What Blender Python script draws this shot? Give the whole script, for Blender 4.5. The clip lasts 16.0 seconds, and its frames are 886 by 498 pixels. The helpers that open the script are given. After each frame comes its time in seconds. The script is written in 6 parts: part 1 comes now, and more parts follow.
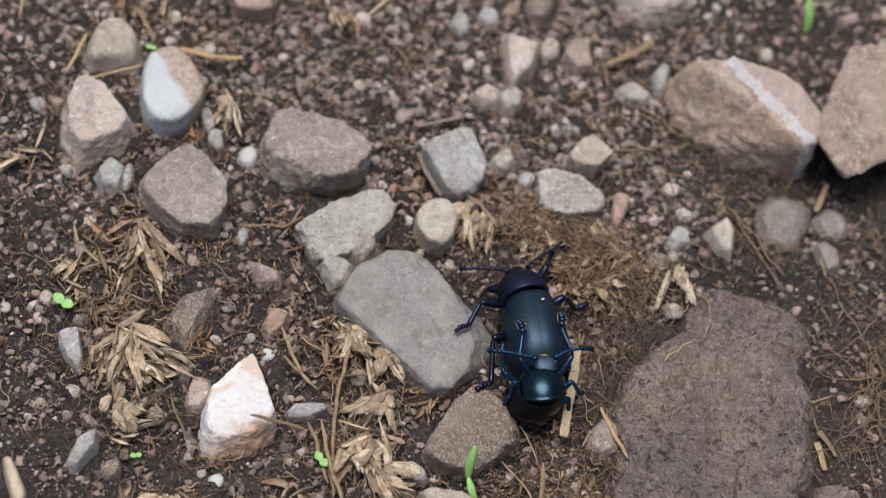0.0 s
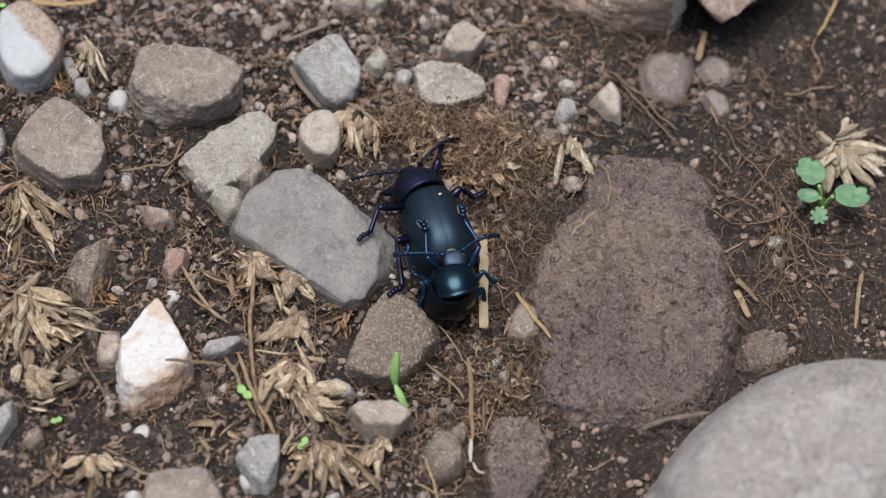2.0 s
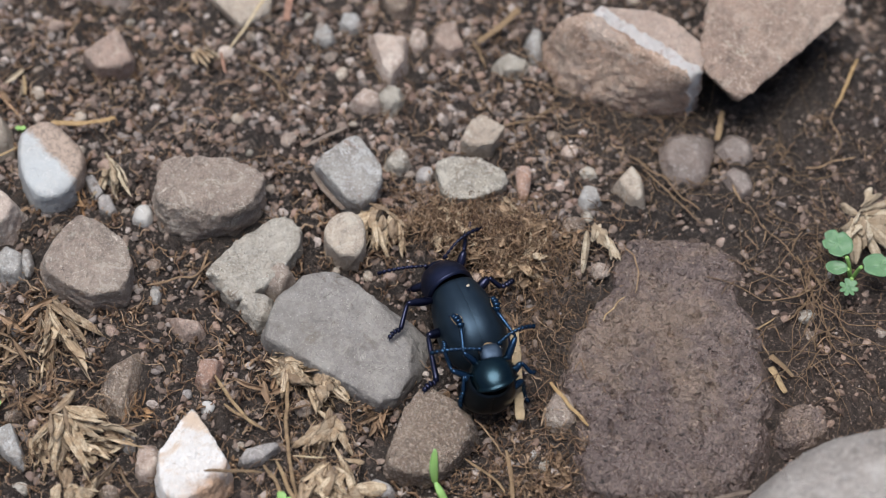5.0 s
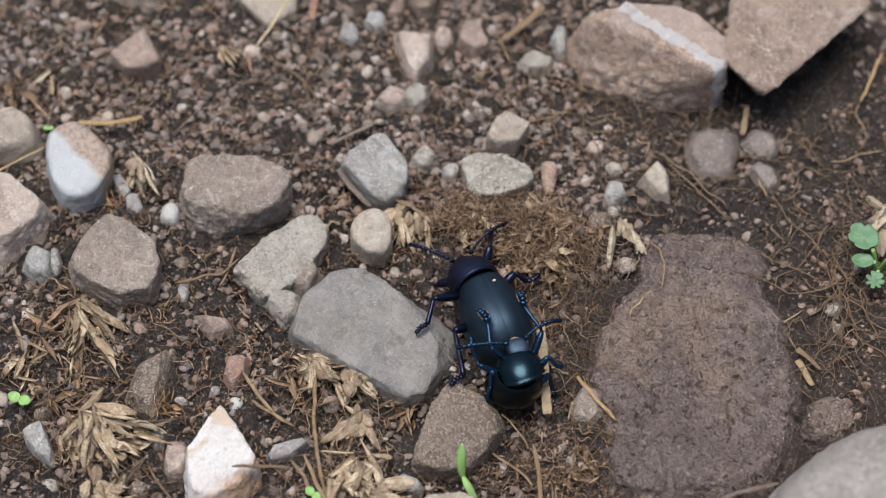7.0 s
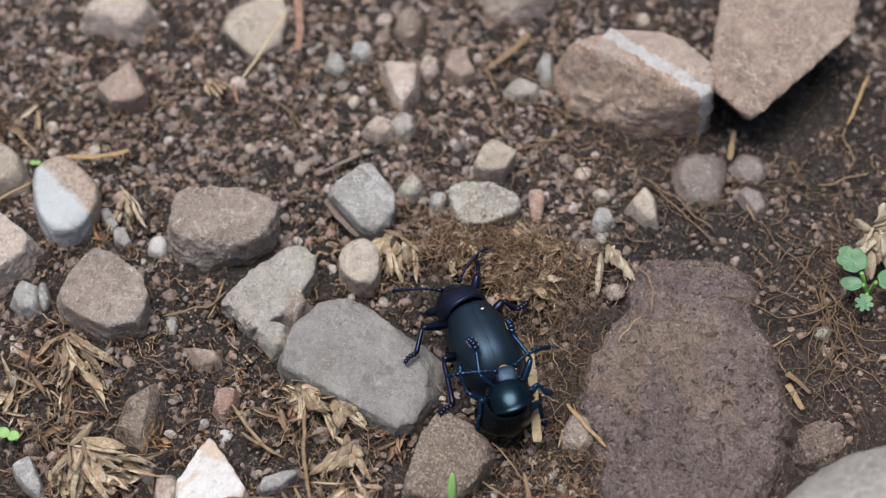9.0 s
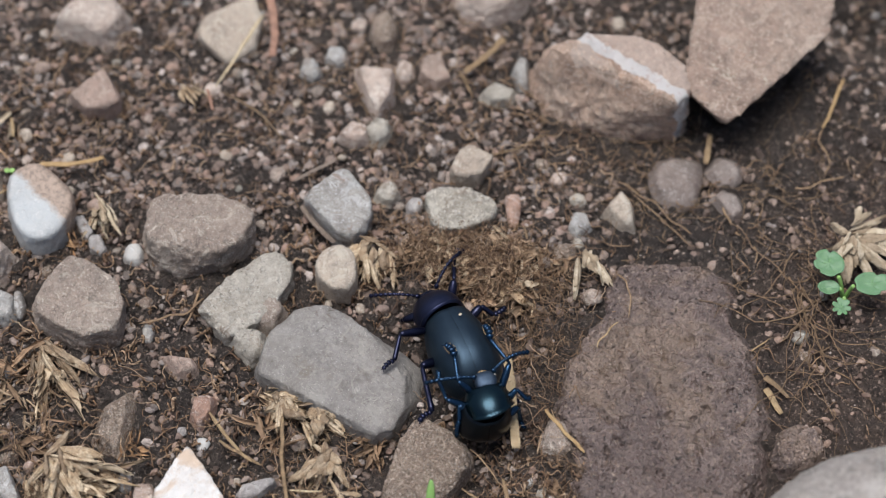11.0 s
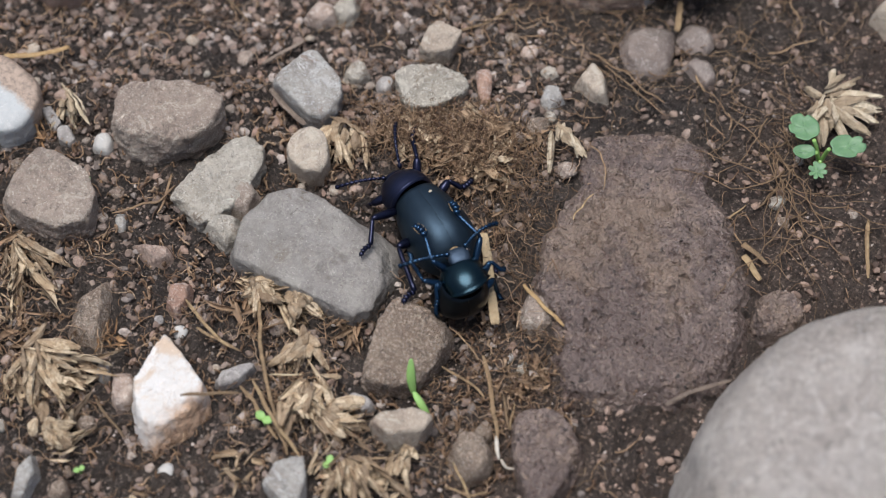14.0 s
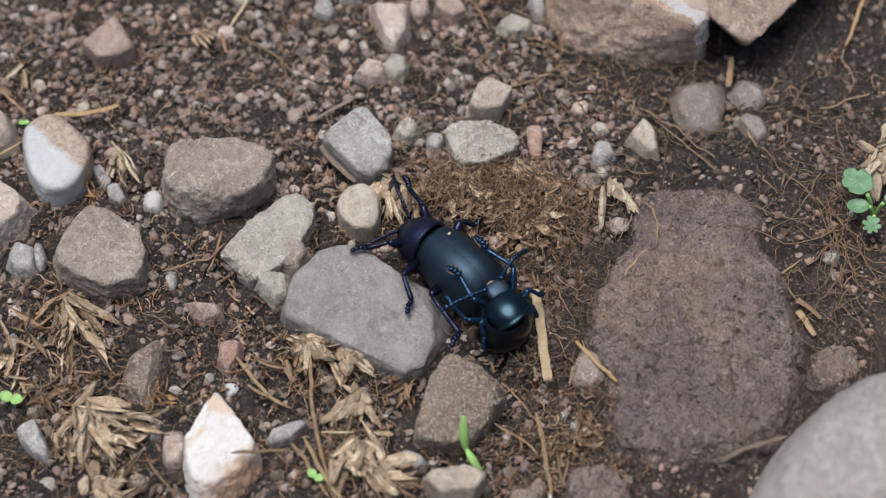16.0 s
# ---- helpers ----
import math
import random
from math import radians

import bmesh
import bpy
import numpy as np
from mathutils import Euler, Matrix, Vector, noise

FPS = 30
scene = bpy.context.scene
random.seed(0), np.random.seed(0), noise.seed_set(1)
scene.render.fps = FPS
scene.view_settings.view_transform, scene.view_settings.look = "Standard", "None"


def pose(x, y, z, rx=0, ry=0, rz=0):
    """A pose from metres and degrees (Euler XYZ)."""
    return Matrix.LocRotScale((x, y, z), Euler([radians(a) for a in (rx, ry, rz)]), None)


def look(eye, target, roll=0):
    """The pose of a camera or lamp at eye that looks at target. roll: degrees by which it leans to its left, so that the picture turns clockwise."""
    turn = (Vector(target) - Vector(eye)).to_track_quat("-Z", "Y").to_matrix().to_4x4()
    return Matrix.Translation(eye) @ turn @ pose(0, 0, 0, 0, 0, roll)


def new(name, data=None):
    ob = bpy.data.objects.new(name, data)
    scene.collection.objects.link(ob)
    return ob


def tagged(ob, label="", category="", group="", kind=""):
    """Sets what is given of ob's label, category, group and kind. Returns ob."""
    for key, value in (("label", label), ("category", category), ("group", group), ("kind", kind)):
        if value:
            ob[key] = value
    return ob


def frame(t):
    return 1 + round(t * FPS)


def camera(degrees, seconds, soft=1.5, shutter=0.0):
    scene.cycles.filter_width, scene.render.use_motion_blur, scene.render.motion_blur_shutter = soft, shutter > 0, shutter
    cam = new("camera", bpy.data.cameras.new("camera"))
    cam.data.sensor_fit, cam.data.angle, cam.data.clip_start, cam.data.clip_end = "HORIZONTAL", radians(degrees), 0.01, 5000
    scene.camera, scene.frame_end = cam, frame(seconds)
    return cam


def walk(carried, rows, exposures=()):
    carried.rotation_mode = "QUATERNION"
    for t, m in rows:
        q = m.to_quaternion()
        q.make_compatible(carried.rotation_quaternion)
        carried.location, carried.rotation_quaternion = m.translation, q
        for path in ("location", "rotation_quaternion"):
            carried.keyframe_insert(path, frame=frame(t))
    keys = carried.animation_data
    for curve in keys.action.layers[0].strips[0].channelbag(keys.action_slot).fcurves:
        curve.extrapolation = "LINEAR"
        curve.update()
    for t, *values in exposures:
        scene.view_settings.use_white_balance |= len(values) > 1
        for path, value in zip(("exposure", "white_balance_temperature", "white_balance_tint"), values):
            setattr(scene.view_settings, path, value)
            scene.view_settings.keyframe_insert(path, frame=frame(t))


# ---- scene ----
# The camera: a long lens hand-held about 29 cm from a pair of beetles.
cam = camera(22.0, 16.0, soft=1.1)
cam.data.dof.use_dof = True
cam.data.dof.focus_distance = 0.278
cam.data.dof.aperture_fstop = 16.0
PATH = [
    (0, pose(-0.00308, -0.14533, 0.25374, 28.767, -6.056, 12.400)),
    (0.5, pose(0.00083, -0.14601, 0.25188, 26.981, -6.096, 9.541)),
    (1, pose(-0.00420, -0.14176, 0.25141, 26.275, -4.949, 5.476)),
    (1.5, pose(-0.00166, -0.14340, 0.24997, 27.127, -3.578, 3.221)),
    (2, pose(-0.00277, -0.14320, 0.24919, 27.230, -3.816, 2.734)),
    (2.5, pose(-0.00332, -0.14336, 0.24861, 27.708, -3.546, 2.195)),
    (3, pose(-0.00384, -0.14212, 0.24897, 28.165, -2.937, 1.411)),
    (5.5, pose(-0.00276, -0.14558, 0.24875, 30.151, -1.357, 0.008)),
    (6, pose(-0.00348, -0.14710, 0.24758, 30.230, -1.181, 0.142)),
    (6.5, pose(-0.00344, -0.14706, 0.24802, 29.970, -0.986, 0.372)),
    (7, pose(-0.00214, -0.14594, 0.24868, 30.179, -0.628, 0.042)),
    (7.5, pose(-0.00118, -0.14599, 0.24858, 30.597, -0.390, -0.225)),
    (8, pose(-0.00109, -0.14616, 0.24853, 30.761, -0.101, -0.197)),
    (8.5, pose(-0.00103, -0.14630, 0.24841, 30.995, -0.083, -0.314)),
    (9, pose(-0.00031, -0.14586, 0.24841, 30.927, -0.153, -0.632)),
    (9.5, pose(-0.00155, -0.14564, 0.24859, 31.101, -0.558, -1.106)),
    (12, pose(-0.00167, -0.14416, 0.24740, 30.733, -0.870, -1.568)),
    (12.5, pose(-0.00292, -0.14724, 0.24485, 30.478, -1.825, -2.840)),
    (13, pose(-0.00106, -0.14742, 0.24369, 28.609, 0.126, -2.120)),
    (13.5, pose(0.00234, -0.14397, 0.24567, 27.369, 0.490, -2.583)),
    (14, pose(-0.00046, -0.14450, 0.24608, 28.020, -0.057, -3.357)),
    (14.5, pose(-0.00082, -0.14374, 0.24622, 28.253, 0.206, -3.150)),
    (15, pose(-0.00133, -0.14424, 0.24529, 28.838, 0.419, -3.156)),
    (15.5, pose(-0.00173, -0.14468, 0.24526, 29.395, 0.488, -3.149)),
    (16, pose(-0.00220, -0.14514, 0.24400, 29.781, 0.883, -3.111)),
]
walk(cam, PATH)

# ---- light: an overcast sky ----
world = bpy.data.worlds.new("overcast_sky")
scene.world = world
world.use_nodes = True
wn = world.node_tree.nodes
sky = wn.new("ShaderNodeTexSky")
sky.sky_type = "NISHITA"
sky.sun_disc = False
sky.sun_elevation = radians(80)
sky.sun_rotation = radians(-60)
sky.air_density = 1.0
sky.dust_density = 4.0
sky.ozone_density = 1.0
wn["Background"].inputs["Strength"].default_value = 0.07
world.node_tree.links.new(sky.outputs["Color"], wn["Background"].inputs["Color"])
sun = new("sun", bpy.data.lights.new("sun", "SUN"))
sun.data.energy = 2.3
sun.data.angle = radians(34)
sun.data.color = (0.955, 0.975, 1.0)
sun.matrix_world = look((-0.14, 0.08, 0.985), (0, 0, 0))
scene.view_settings.exposure = 0.64

MM = 0.001


# ---- materials ----
class Nodes:
    """Short names for building one node material."""

    def __init__(self, name):
        self.mat = bpy.data.materials.new(name)
        self.mat.use_nodes = True
        self.tree = self.mat.node_tree
        self.bsdf = self.tree.nodes["Principled BSDF"]
        self.coord = None

    def link(self, a, b):
        self.tree.links.new(a, b)

    def place(self):
        """Coordinates in millimetres, shifted at random from thing to thing."""
        if self.coord is None:
            tex = self.tree.nodes.new("ShaderNodeTexCoord")
            info = self.tree.nodes.new("ShaderNodeObjectInfo")
            mul = self.tree.nodes.new("ShaderNodeMath")
            mul.operation = "MULTIPLY"
            mul.inputs[1].default_value = 91.7
            self.link(info.outputs["Random"], mul.inputs[0])
            scale = self.tree.nodes.new("ShaderNodeVectorMath")
            scale.operation = "SCALE"
            scale.inputs["Scale"].default_value = 1000.0
            self.link(tex.outputs["Object"], scale.inputs[0])
            add = self.tree.nodes.new("ShaderNodeVectorMath")
            self.link(scale.outputs[0], add.inputs[0])
            self.link(mul.outputs[0], add.inputs[1])
            turn = self.tree.nodes.new("ShaderNodeMapping")
            turn.inputs["Rotation"].default_value = (0.61, 0.47, 0.83)
            self.link(add.outputs[0], turn.inputs["Vector"])
            self.coord = turn.outputs[0]
            self.random = info.outputs["Random"]
        return self.coord

    def noise(self, scale, detail=4.0, rough=0.55, distort=0.0):
        n = self.tree.nodes.new("ShaderNodeTexNoise")
        n.inputs["Scale"].default_value = scale
        n.inputs["Detail"].default_value = detail
        n.inputs["Roughness"].default_value = rough
        n.inputs["Distortion"].default_value = distort
        self.link(self.place(), n.inputs["Vector"])
        return n.outputs["Fac"]

    def cells(self, scale):
        n = self.tree.nodes.new("ShaderNodeTexVoronoi")
        n.inputs["Scale"].default_value = scale
        self.link(self.place(), n.inputs["Vector"])
        return n.outputs["Distance"]

    def ramp(self, fac, low, high):
        n = self.tree.nodes.new("ShaderNodeMapRange")
        n.inputs["From Min"].default_value = low
        n.inputs["From Max"].default_value = high
        self.link(fac, n.inputs["Value"])
        return n.outputs["Result"]

    def mix(self, fac, a, b, mode="MIX"):
        n = self.tree.nodes.new("ShaderNodeMix")
        n.data_type = "RGBA"
        n.blend_type = mode
        if isinstance(fac, float):
            n.inputs["Factor"].default_value = fac
        else:
            self.link(fac, n.inputs["Factor"])
        for value, socket in ((a, n.inputs[6]), (b, n.inputs[7])):
            if isinstance(value, tuple):
                socket.default_value = (*value, 1)
            else:
                self.link(value, socket)
        return n.outputs[2]

    def lines(self, scale, width, low, high, distort=1.0):
        """Thin wandering lines, broken off by a second noise."""
        far = self.tree.nodes.new("ShaderNodeMath")
        far.operation = "SUBTRACT"
        self.link(self.noise(scale, 3, 0.55, distort), far.inputs[0])
        far.inputs[1].default_value = 0.5
        near = self.tree.nodes.new("ShaderNodeMath")
        near.operation = "ABSOLUTE"
        self.link(far.outputs[0], near.inputs[0])
        cut = self.tree.nodes.new("ShaderNodeMath")
        cut.operation = "MULTIPLY"
        self.link(self.ramp(near.outputs[0], width, 0.0), cut.inputs[0])
        self.link(self.ramp(self.noise(scale * 1.7, 4, 0.7), low, high), cut.inputs[1])
        return cut.outputs[0]

    def damp(self, col):
        """Turns the soil to paler, redder clay on the bare side, with a ragged border."""
        tex = self.tree.nodes.new("ShaderNodeTexCoord")
        sep = self.tree.nodes.new("ShaderNodeVectorMath")
        sep.operation = "DOT_PRODUCT"
        sep.inputs[1].default_value = (1.0, -0.9, 0.0)
        self.link(tex.outputs["Object"], sep.inputs[0])
        wave = self.tree.nodes.new("ShaderNodeMath")
        wave.operation = "MULTIPLY_ADD"
        self.link(self.noise(0.08, 5, 0.65), wave.inputs[0])
        wave.inputs[1].default_value = 0.030
        self.link(sep.outputs["Value"], wave.inputs[2])
        return self.mix(self.ramp(wave.outputs[0], 0.054, 0.068), col, self.mix(1.0, col, (1.27, 1.20, 1.17), "MULTIPLY"))

    def bump(self, heights, base=None):
        """Stack of (height, strength, distance in millimetres)."""
        last = base
        for fac, strength, dist in heights:
            n = self.tree.nodes.new("ShaderNodeBump")
            n.inputs["Strength"].default_value = strength
            n.inputs["Distance"].default_value = dist * MM
            self.link(fac, n.inputs["Height"])
            if last is not None:
                self.link(last, n.inputs["Normal"])
            last = n.outputs["Normal"]
        self.link(last, self.bsdf.inputs["Normal"])

    def done(self, color, rough=0.85, spec=0.3):
        if isinstance(color, tuple):
            self.bsdf.inputs["Base Color"].default_value = (*color, 1)
        else:
            self.link(color, self.bsdf.inputs["Base Color"])
        if isinstance(rough, float):
            self.bsdf.inputs["Roughness"].default_value = rough
        else:
            self.link(rough, self.bsdf.inputs["Roughness"])
        self.bsdf.inputs["Specular IOR Level"].default_value = spec
        return self.mat


def stone_material(name, a, b, stain, fleck, grain=2.2, stains=0.5, flecks=0.5, rough=0.85, relief=0.25, vein=None, dirt=1.0, crust=None):
    """Mottled stone: two base tones, soil stains, mineral flecks, dark pits and a gritty relief."""
    n = Nodes(name)
    col = n.mix(n.ramp(n.noise(0.24, 6, 0.65), 0.40, 0.62), a, b)
    col = n.mix(n.ramp(n.noise(grain * 0.45, 5, 0.7), 0.44, 0.66), col, n.mix(0.32 * dirt, col, (0.055, 0.045, 0.04)))
    col = n.mix(n.ramp(n.noise(grain * 1.7, 3, 0.65), 0.52, 0.64), col, n.mix(0.38, col, fleck))
    col = n.mix(n.ramp(n.noise(grain * 2.3, 2, 0.6), 0.57, 0.68), col, n.mix(0.3 * dirt, col, (0.05, 0.04, 0.035)))
    col = n.mix(n.ramp(n.noise(0.17, 7, 0.72, 0.6), 0.66 - 0.2 * stains, 0.74 - 0.2 * stains), col, stain)
    col = n.mix(n.ramp(n.noise(2.6, 2, 0.5), 0.70 - 0.07 * flecks, 0.74 - 0.07 * flecks), col, fleck)
    col = n.mix(n.ramp(n.noise(0.45, 5, 0.75, 1.2), 0.55, 0.60), col, n.mix(0.6, col, fleck))
    col = n.mix(n.ramp(n.noise(0.33, 6, 0.75, 0.8), 0.55, 0.66), col, n.mix(0.5 * dirt, col, (0.085, 0.064, 0.052)))
    col = n.mix(n.ramp(n.noise(4.4, 1, 0.5), 0.70 - 0.03 * flecks, 0.74 - 0.03 * flecks), col, n.mix(0.55, col, (0.62, 0.58, 0.54)))
    col = n.mix(n.ramp(n.noise(0.09, 5, 0.6, 0.4), 0.46, 0.56), col, n.mix(0.22, col, fleck))
    pale, crack = n.lines(0.22, 0.012, 0.52, 0.60, 1.5), n.lines(0.16, 0.006, 0.50, 0.58, 2.0)
    col = n.mix(pale, col, n.mix(0.75, col, tuple(min(0.85, 1.35 * c) for c in fleck)))
    col = n.mix(crack, col, n.mix(0.8 * min(1.0, dirt + 0.3), col, (0.05, 0.04, 0.034)))
    if vein:
        sep = n.tree.nodes.new("ShaderNodeVectorMath")
        sep.operation = "DOT_PRODUCT"
        tex = n.tree.nodes.new("ShaderNodeTexCoord")
        n.link(tex.outputs["Object"], sep.inputs[0])
        sep.inputs[1].default_value = tuple(1000 * v for v in vein[:3])
        wave = n.tree.nodes.new("ShaderNodeMath")
        wave.operation = "MULTIPLY_ADD"
        n.link(n.noise(0.35, 4, 0.6), wave.inputs[0])
        wave.inputs[1].default_value = 3.0
        n.link(sep.outputs["Value"], wave.inputs[2])
        gap = n.tree.nodes.new("ShaderNodeMath")
        gap.operation = "COMPARE"
        n.link(wave.outputs[0], gap.inputs[0])
        gap.inputs[1].default_value = vein[3]
        gap.inputs[2].default_value = vein[4]
        col = n.mix(n.ramp(wave.outputs[0], vein[3], vein[3] + 1.5), col, n.mix(0.55, col, (0.70, 0.56, 0.48)))
        pale = n.mix(n.ramp(n.noise(0.9, 5, 0.7), 0.52, 0.72), (0.84, 0.79, 0.76), (0.60, 0.46, 0.40))
        col = n.mix(gap.outputs[0], col, pale)
    if crust:
        sep = n.tree.nodes.new("ShaderNodeVectorMath")
        sep.operation = "DOT_PRODUCT"
        tex = n.tree.nodes.new("ShaderNodeTexCoord")
        n.link(tex.outputs["Object"], sep.inputs[0])
        sep.inputs[1].default_value = tuple(1000 * v for v in crust[:3])
        wave = n.tree.nodes.new("ShaderNodeMath")
        wave.operation = "MULTIPLY_ADD"
        n.link(n.noise(0.45, 6, 0.7, 0.6), wave.inputs[0])
        wave.inputs[1].default_value = crust[5]
        n.link(sep.outputs["Value"], wave.inputs[2])
        earth = n.mix(n.ramp(n.noise(1.6, 5, 0.7), 0.42, 0.62), crust[6], tuple(0.55 * c for c in crust[6]))
        col = n.mix(n.ramp(wave.outputs[0], crust[3], crust[4]), col, earth)
    tone = n.ramp(n.random, -1.2, 1.6)
    col = n.mix(tone, n.mix(0.22 * dirt, col, (0.10, 0.085, 0.075)), n.mix(0.12, col, (0.6, 0.55, 0.5)))
    n.bump([(n.noise(0.5, 6, 0.65), 0.8, relief * 5), (n.noise(2.4, 4, 0.7), 0.9, relief * 2.4), (n.noise(6.0, 2, 0.6), 0.8, relief * 0.9)])
    return n.done(col, rough, 0.3)


VEIN = (0.61, 0.79, 0.0, 3.2, 0.9)
MATS = {
    "grey_stone": stone_material("grey_stone", (0.262, 0.244, 0.228), (0.201, 0.184, 0.170), (0.121, 0.092, 0.069), (0.328, 0.307, 0.272), 1.6, 0.35, 0.3, 0.75, 0.12),
    "brown_stone": stone_material("brown_stone", (0.468, 0.335, 0.247), (0.350, 0.247, 0.181), (0.200, 0.135, 0.096), (0.691, 0.547, 0.430), 2.2, 0.35, 2.2, 0.92, 0.8),
    "white_quartz": stone_material("white_quartz", (0.77, 0.765, 0.755), (0.70, 0.68, 0.66), (0.60, 0.45, 0.33), (0.62, 0.53, 0.45), 0.9, 0.55, 0.5, 0.5, 0.10, None, 0.06, (0.62, -0.78, 0.0, 4.4, 7.0, 6.0, (0.52, 0.33, 0.21))),
    "pink_grey_stone": stone_material("pink_grey_stone", (0.443, 0.343, 0.279), (0.341, 0.259, 0.209), (0.209, 0.142, 0.103), (0.643, 0.558, 0.466), 1.7, 0.4, 0.6, 0.88, 0.25),
    "pale_stone": stone_material("pale_stone", (0.549, 0.494, 0.412), (0.412, 0.358, 0.290), (0.236, 0.171, 0.122), (0.689, 0.644, 0.563), 1.4, 0.5, 0.5, 0.9, 0.25, None, 0.75),
    "tan_stone": stone_material("tan_stone", (0.491, 0.400, 0.314), (0.385, 0.302, 0.232), (0.232, 0.160, 0.114), (0.592, 0.531, 0.433), 2.4, 0.35, 0.35, 0.8, 0.12),
    "blue_grey_stone": stone_material("blue_grey_stone", (0.442, 0.417, 0.379), (0.327, 0.294, 0.265), (0.287, 0.194, 0.145), (0.622, 0.619, 0.604), 1.2, 0.4, 0.5, 0.8, 0.18),
    "speckled_stone": stone_material("speckled_stone", (0.589, 0.527, 0.431), (0.412, 0.359, 0.290), (0.294, 0.226, 0.165), (0.823, 0.766, 0.658), 1.6, 0.4, 1.3, 0.9, 0.3),
    "pink_pale_stone": stone_material("pink_pale_stone", (0.606, 0.468, 0.384), (0.436, 0.316, 0.257), (0.292, 0.194, 0.144), (0.787, 0.698, 0.607), 1.2, 0.5, 0.7, 0.75, 0.18, None, 0.6),
    "pink_stone": stone_material("pink_stone", (0.471, 0.322, 0.255), (0.363, 0.247, 0.195), (0.207, 0.135, 0.099), (0.559, 0.446, 0.364), 1.8, 0.35, 0.4, 0.88, 0.2),
    "milky_quartz": stone_material("milky_quartz", (0.50, 0.48, 0.45), (0.42, 0.40, 0.37), (0.24, 0.18, 0.14), (0.427, 0.430, 0.42), 0.6, 0.6, 0.2, 0.5, 0.06, None, 0.2),
    "crusted_quartz": stone_material("crusted_quartz", (0.43, 0.45, 0.455), (0.37, 0.38, 0.38), (0.34, 0.28, 0.23), (0.46, 0.46, 0.45), 0.6, 0.3, 0.2, 0.45, 0.06, None, 0.15, (0.72, 0.69, 0.0, 1.5, 2.3, 3.0, (0.38, 0.28, 0.215))),
    "slate": stone_material("slate", (0.349, 0.325, 0.312), (0.273, 0.249, 0.237), (0.304, 0.225, 0.181), (0.514, 0.484, 0.451), 1.4, 0.35, 0.3, 0.7, 0.12),
    "veined_rock": stone_material("veined_rock", (0.672, 0.451, 0.328), (0.477, 0.308, 0.226), (0.656, 0.515, 0.426), (0.920, 0.730, 0.578), 1.1, 0.55, 0.8, 0.85, 0.35, VEIN),
    "pink_rock": stone_material("pink_rock", (0.570, 0.398, 0.308), (0.412, 0.284, 0.219), (0.669, 0.526, 0.425), (0.744, 0.596, 0.482), 1.1, 0.55, 0.8, 0.85, 0.3),
    "damp_stone": stone_material("damp_stone", (0.175, 0.130, 0.110), (0.135, 0.10, 0.085), (0.20, 0.145, 0.12), (0.32, 0.27, 0.24), 1.1, 0.3, 0.2, 0.38, 0.06),
    "orange_stone": stone_material("orange_stone", (0.55, 0.31, 0.21), (0.42, 0.24, 0.17), (0.5, 0.40, 0.33), (0.66, 0.52, 0.45), 1.1, 0.5, 0.5, 0.8, 0.2),
    "boulder_stone": stone_material("boulder_stone", (0.640, 0.570, 0.515), (0.515, 0.450, 0.402), (0.710, 0.647, 0.590), (0.859, 0.804, 0.752), 2.4, 0.6, 1.2, 0.85, 0.45),
    "husk_tan": stone_material("husk_tan", (0.55, 0.44, 0.28), (0.42, 0.32, 0.19), (0.30, 0.21, 0.13), (0.62, 0.54, 0.4), 1.5, 0.3, 0.3, 0.7, 0.08),
}


def soil_material():
    n = Nodes("damp_soil")
    col = n.mix(n.ramp(n.noise(0.06, 6, 0.65), 0.40, 0.60), (0.053, 0.039, 0.032), (0.090, 0.068, 0.055))
    col = n.mix(n.ramp(n.noise(0.8, 6, 0.72), 0.45, 0.62), col, (0.033, 0.025, 0.021))
    col = n.mix(n.ramp(n.noise(2.2, 3, 0.65), 0.56, 0.66), col, (0.275, 0.216, 0.176))
    col = n.mix(n.ramp(n.noise(4.5, 2, 0.6), 0.56, 0.66), col, (0.016, 0.012, 0.011))
    col = n.damp(col)
    rough = n.ramp(n.noise(0.12, 4, 0.6), -0.6, 0.75)
    n.bump([(n.noise(0.7, 8, 0.7), 1.0, 3.0), (n.noise(2.6, 5, 0.7), 1.0, 1.0)])
    return n.done(col, rough, 0.5)


SOIL = soil_material()


def mud_material():
    """Damp clay smeared over stone: lumpy, with dark pits, dry ochre crumbs and a wet sheen."""
    n = Nodes("damp_clay")
    col = n.mix(n.ramp(n.noise(0.10, 5, 0.65), 0.42, 0.60), (0.166, 0.121, 0.106), (0.226, 0.168, 0.145))
    col = n.mix(n.ramp(n.noise(0.8, 5, 0.7), 0.50, 0.62), col, (0.112, 0.079, 0.069))
    col = n.mix(n.ramp(n.noise(1.5, 4, 0.65), 0.58, 0.70), col, (0.367, 0.285, 0.227))
    col = n.mix(n.ramp(n.noise(1.3, 2, 0.5), 0.64, 0.68), col, (0.041, 0.030, 0.026))
    dry = n.ramp(n.noise(0.055, 6, 0.75, 0.5), 0.50, 0.60)
    col = n.mix(dry, col, n.mix(0.32, col, (0.392, 0.277, 0.184)))
    rough = n.ramp(n.noise(0.5, 5, 0.65), 0.28, 0.88)
    n.bump([(n.noise(0.32, 5, 0.65), 1.0, 2.8), (n.noise(0.8, 5, 0.6), 1.0, 1.8), (n.noise(3.0, 3, 0.6), 0.6, 0.3)])
    return n.done(col, rough, 0.6)


MATS["mud_stone"] = mud_material()


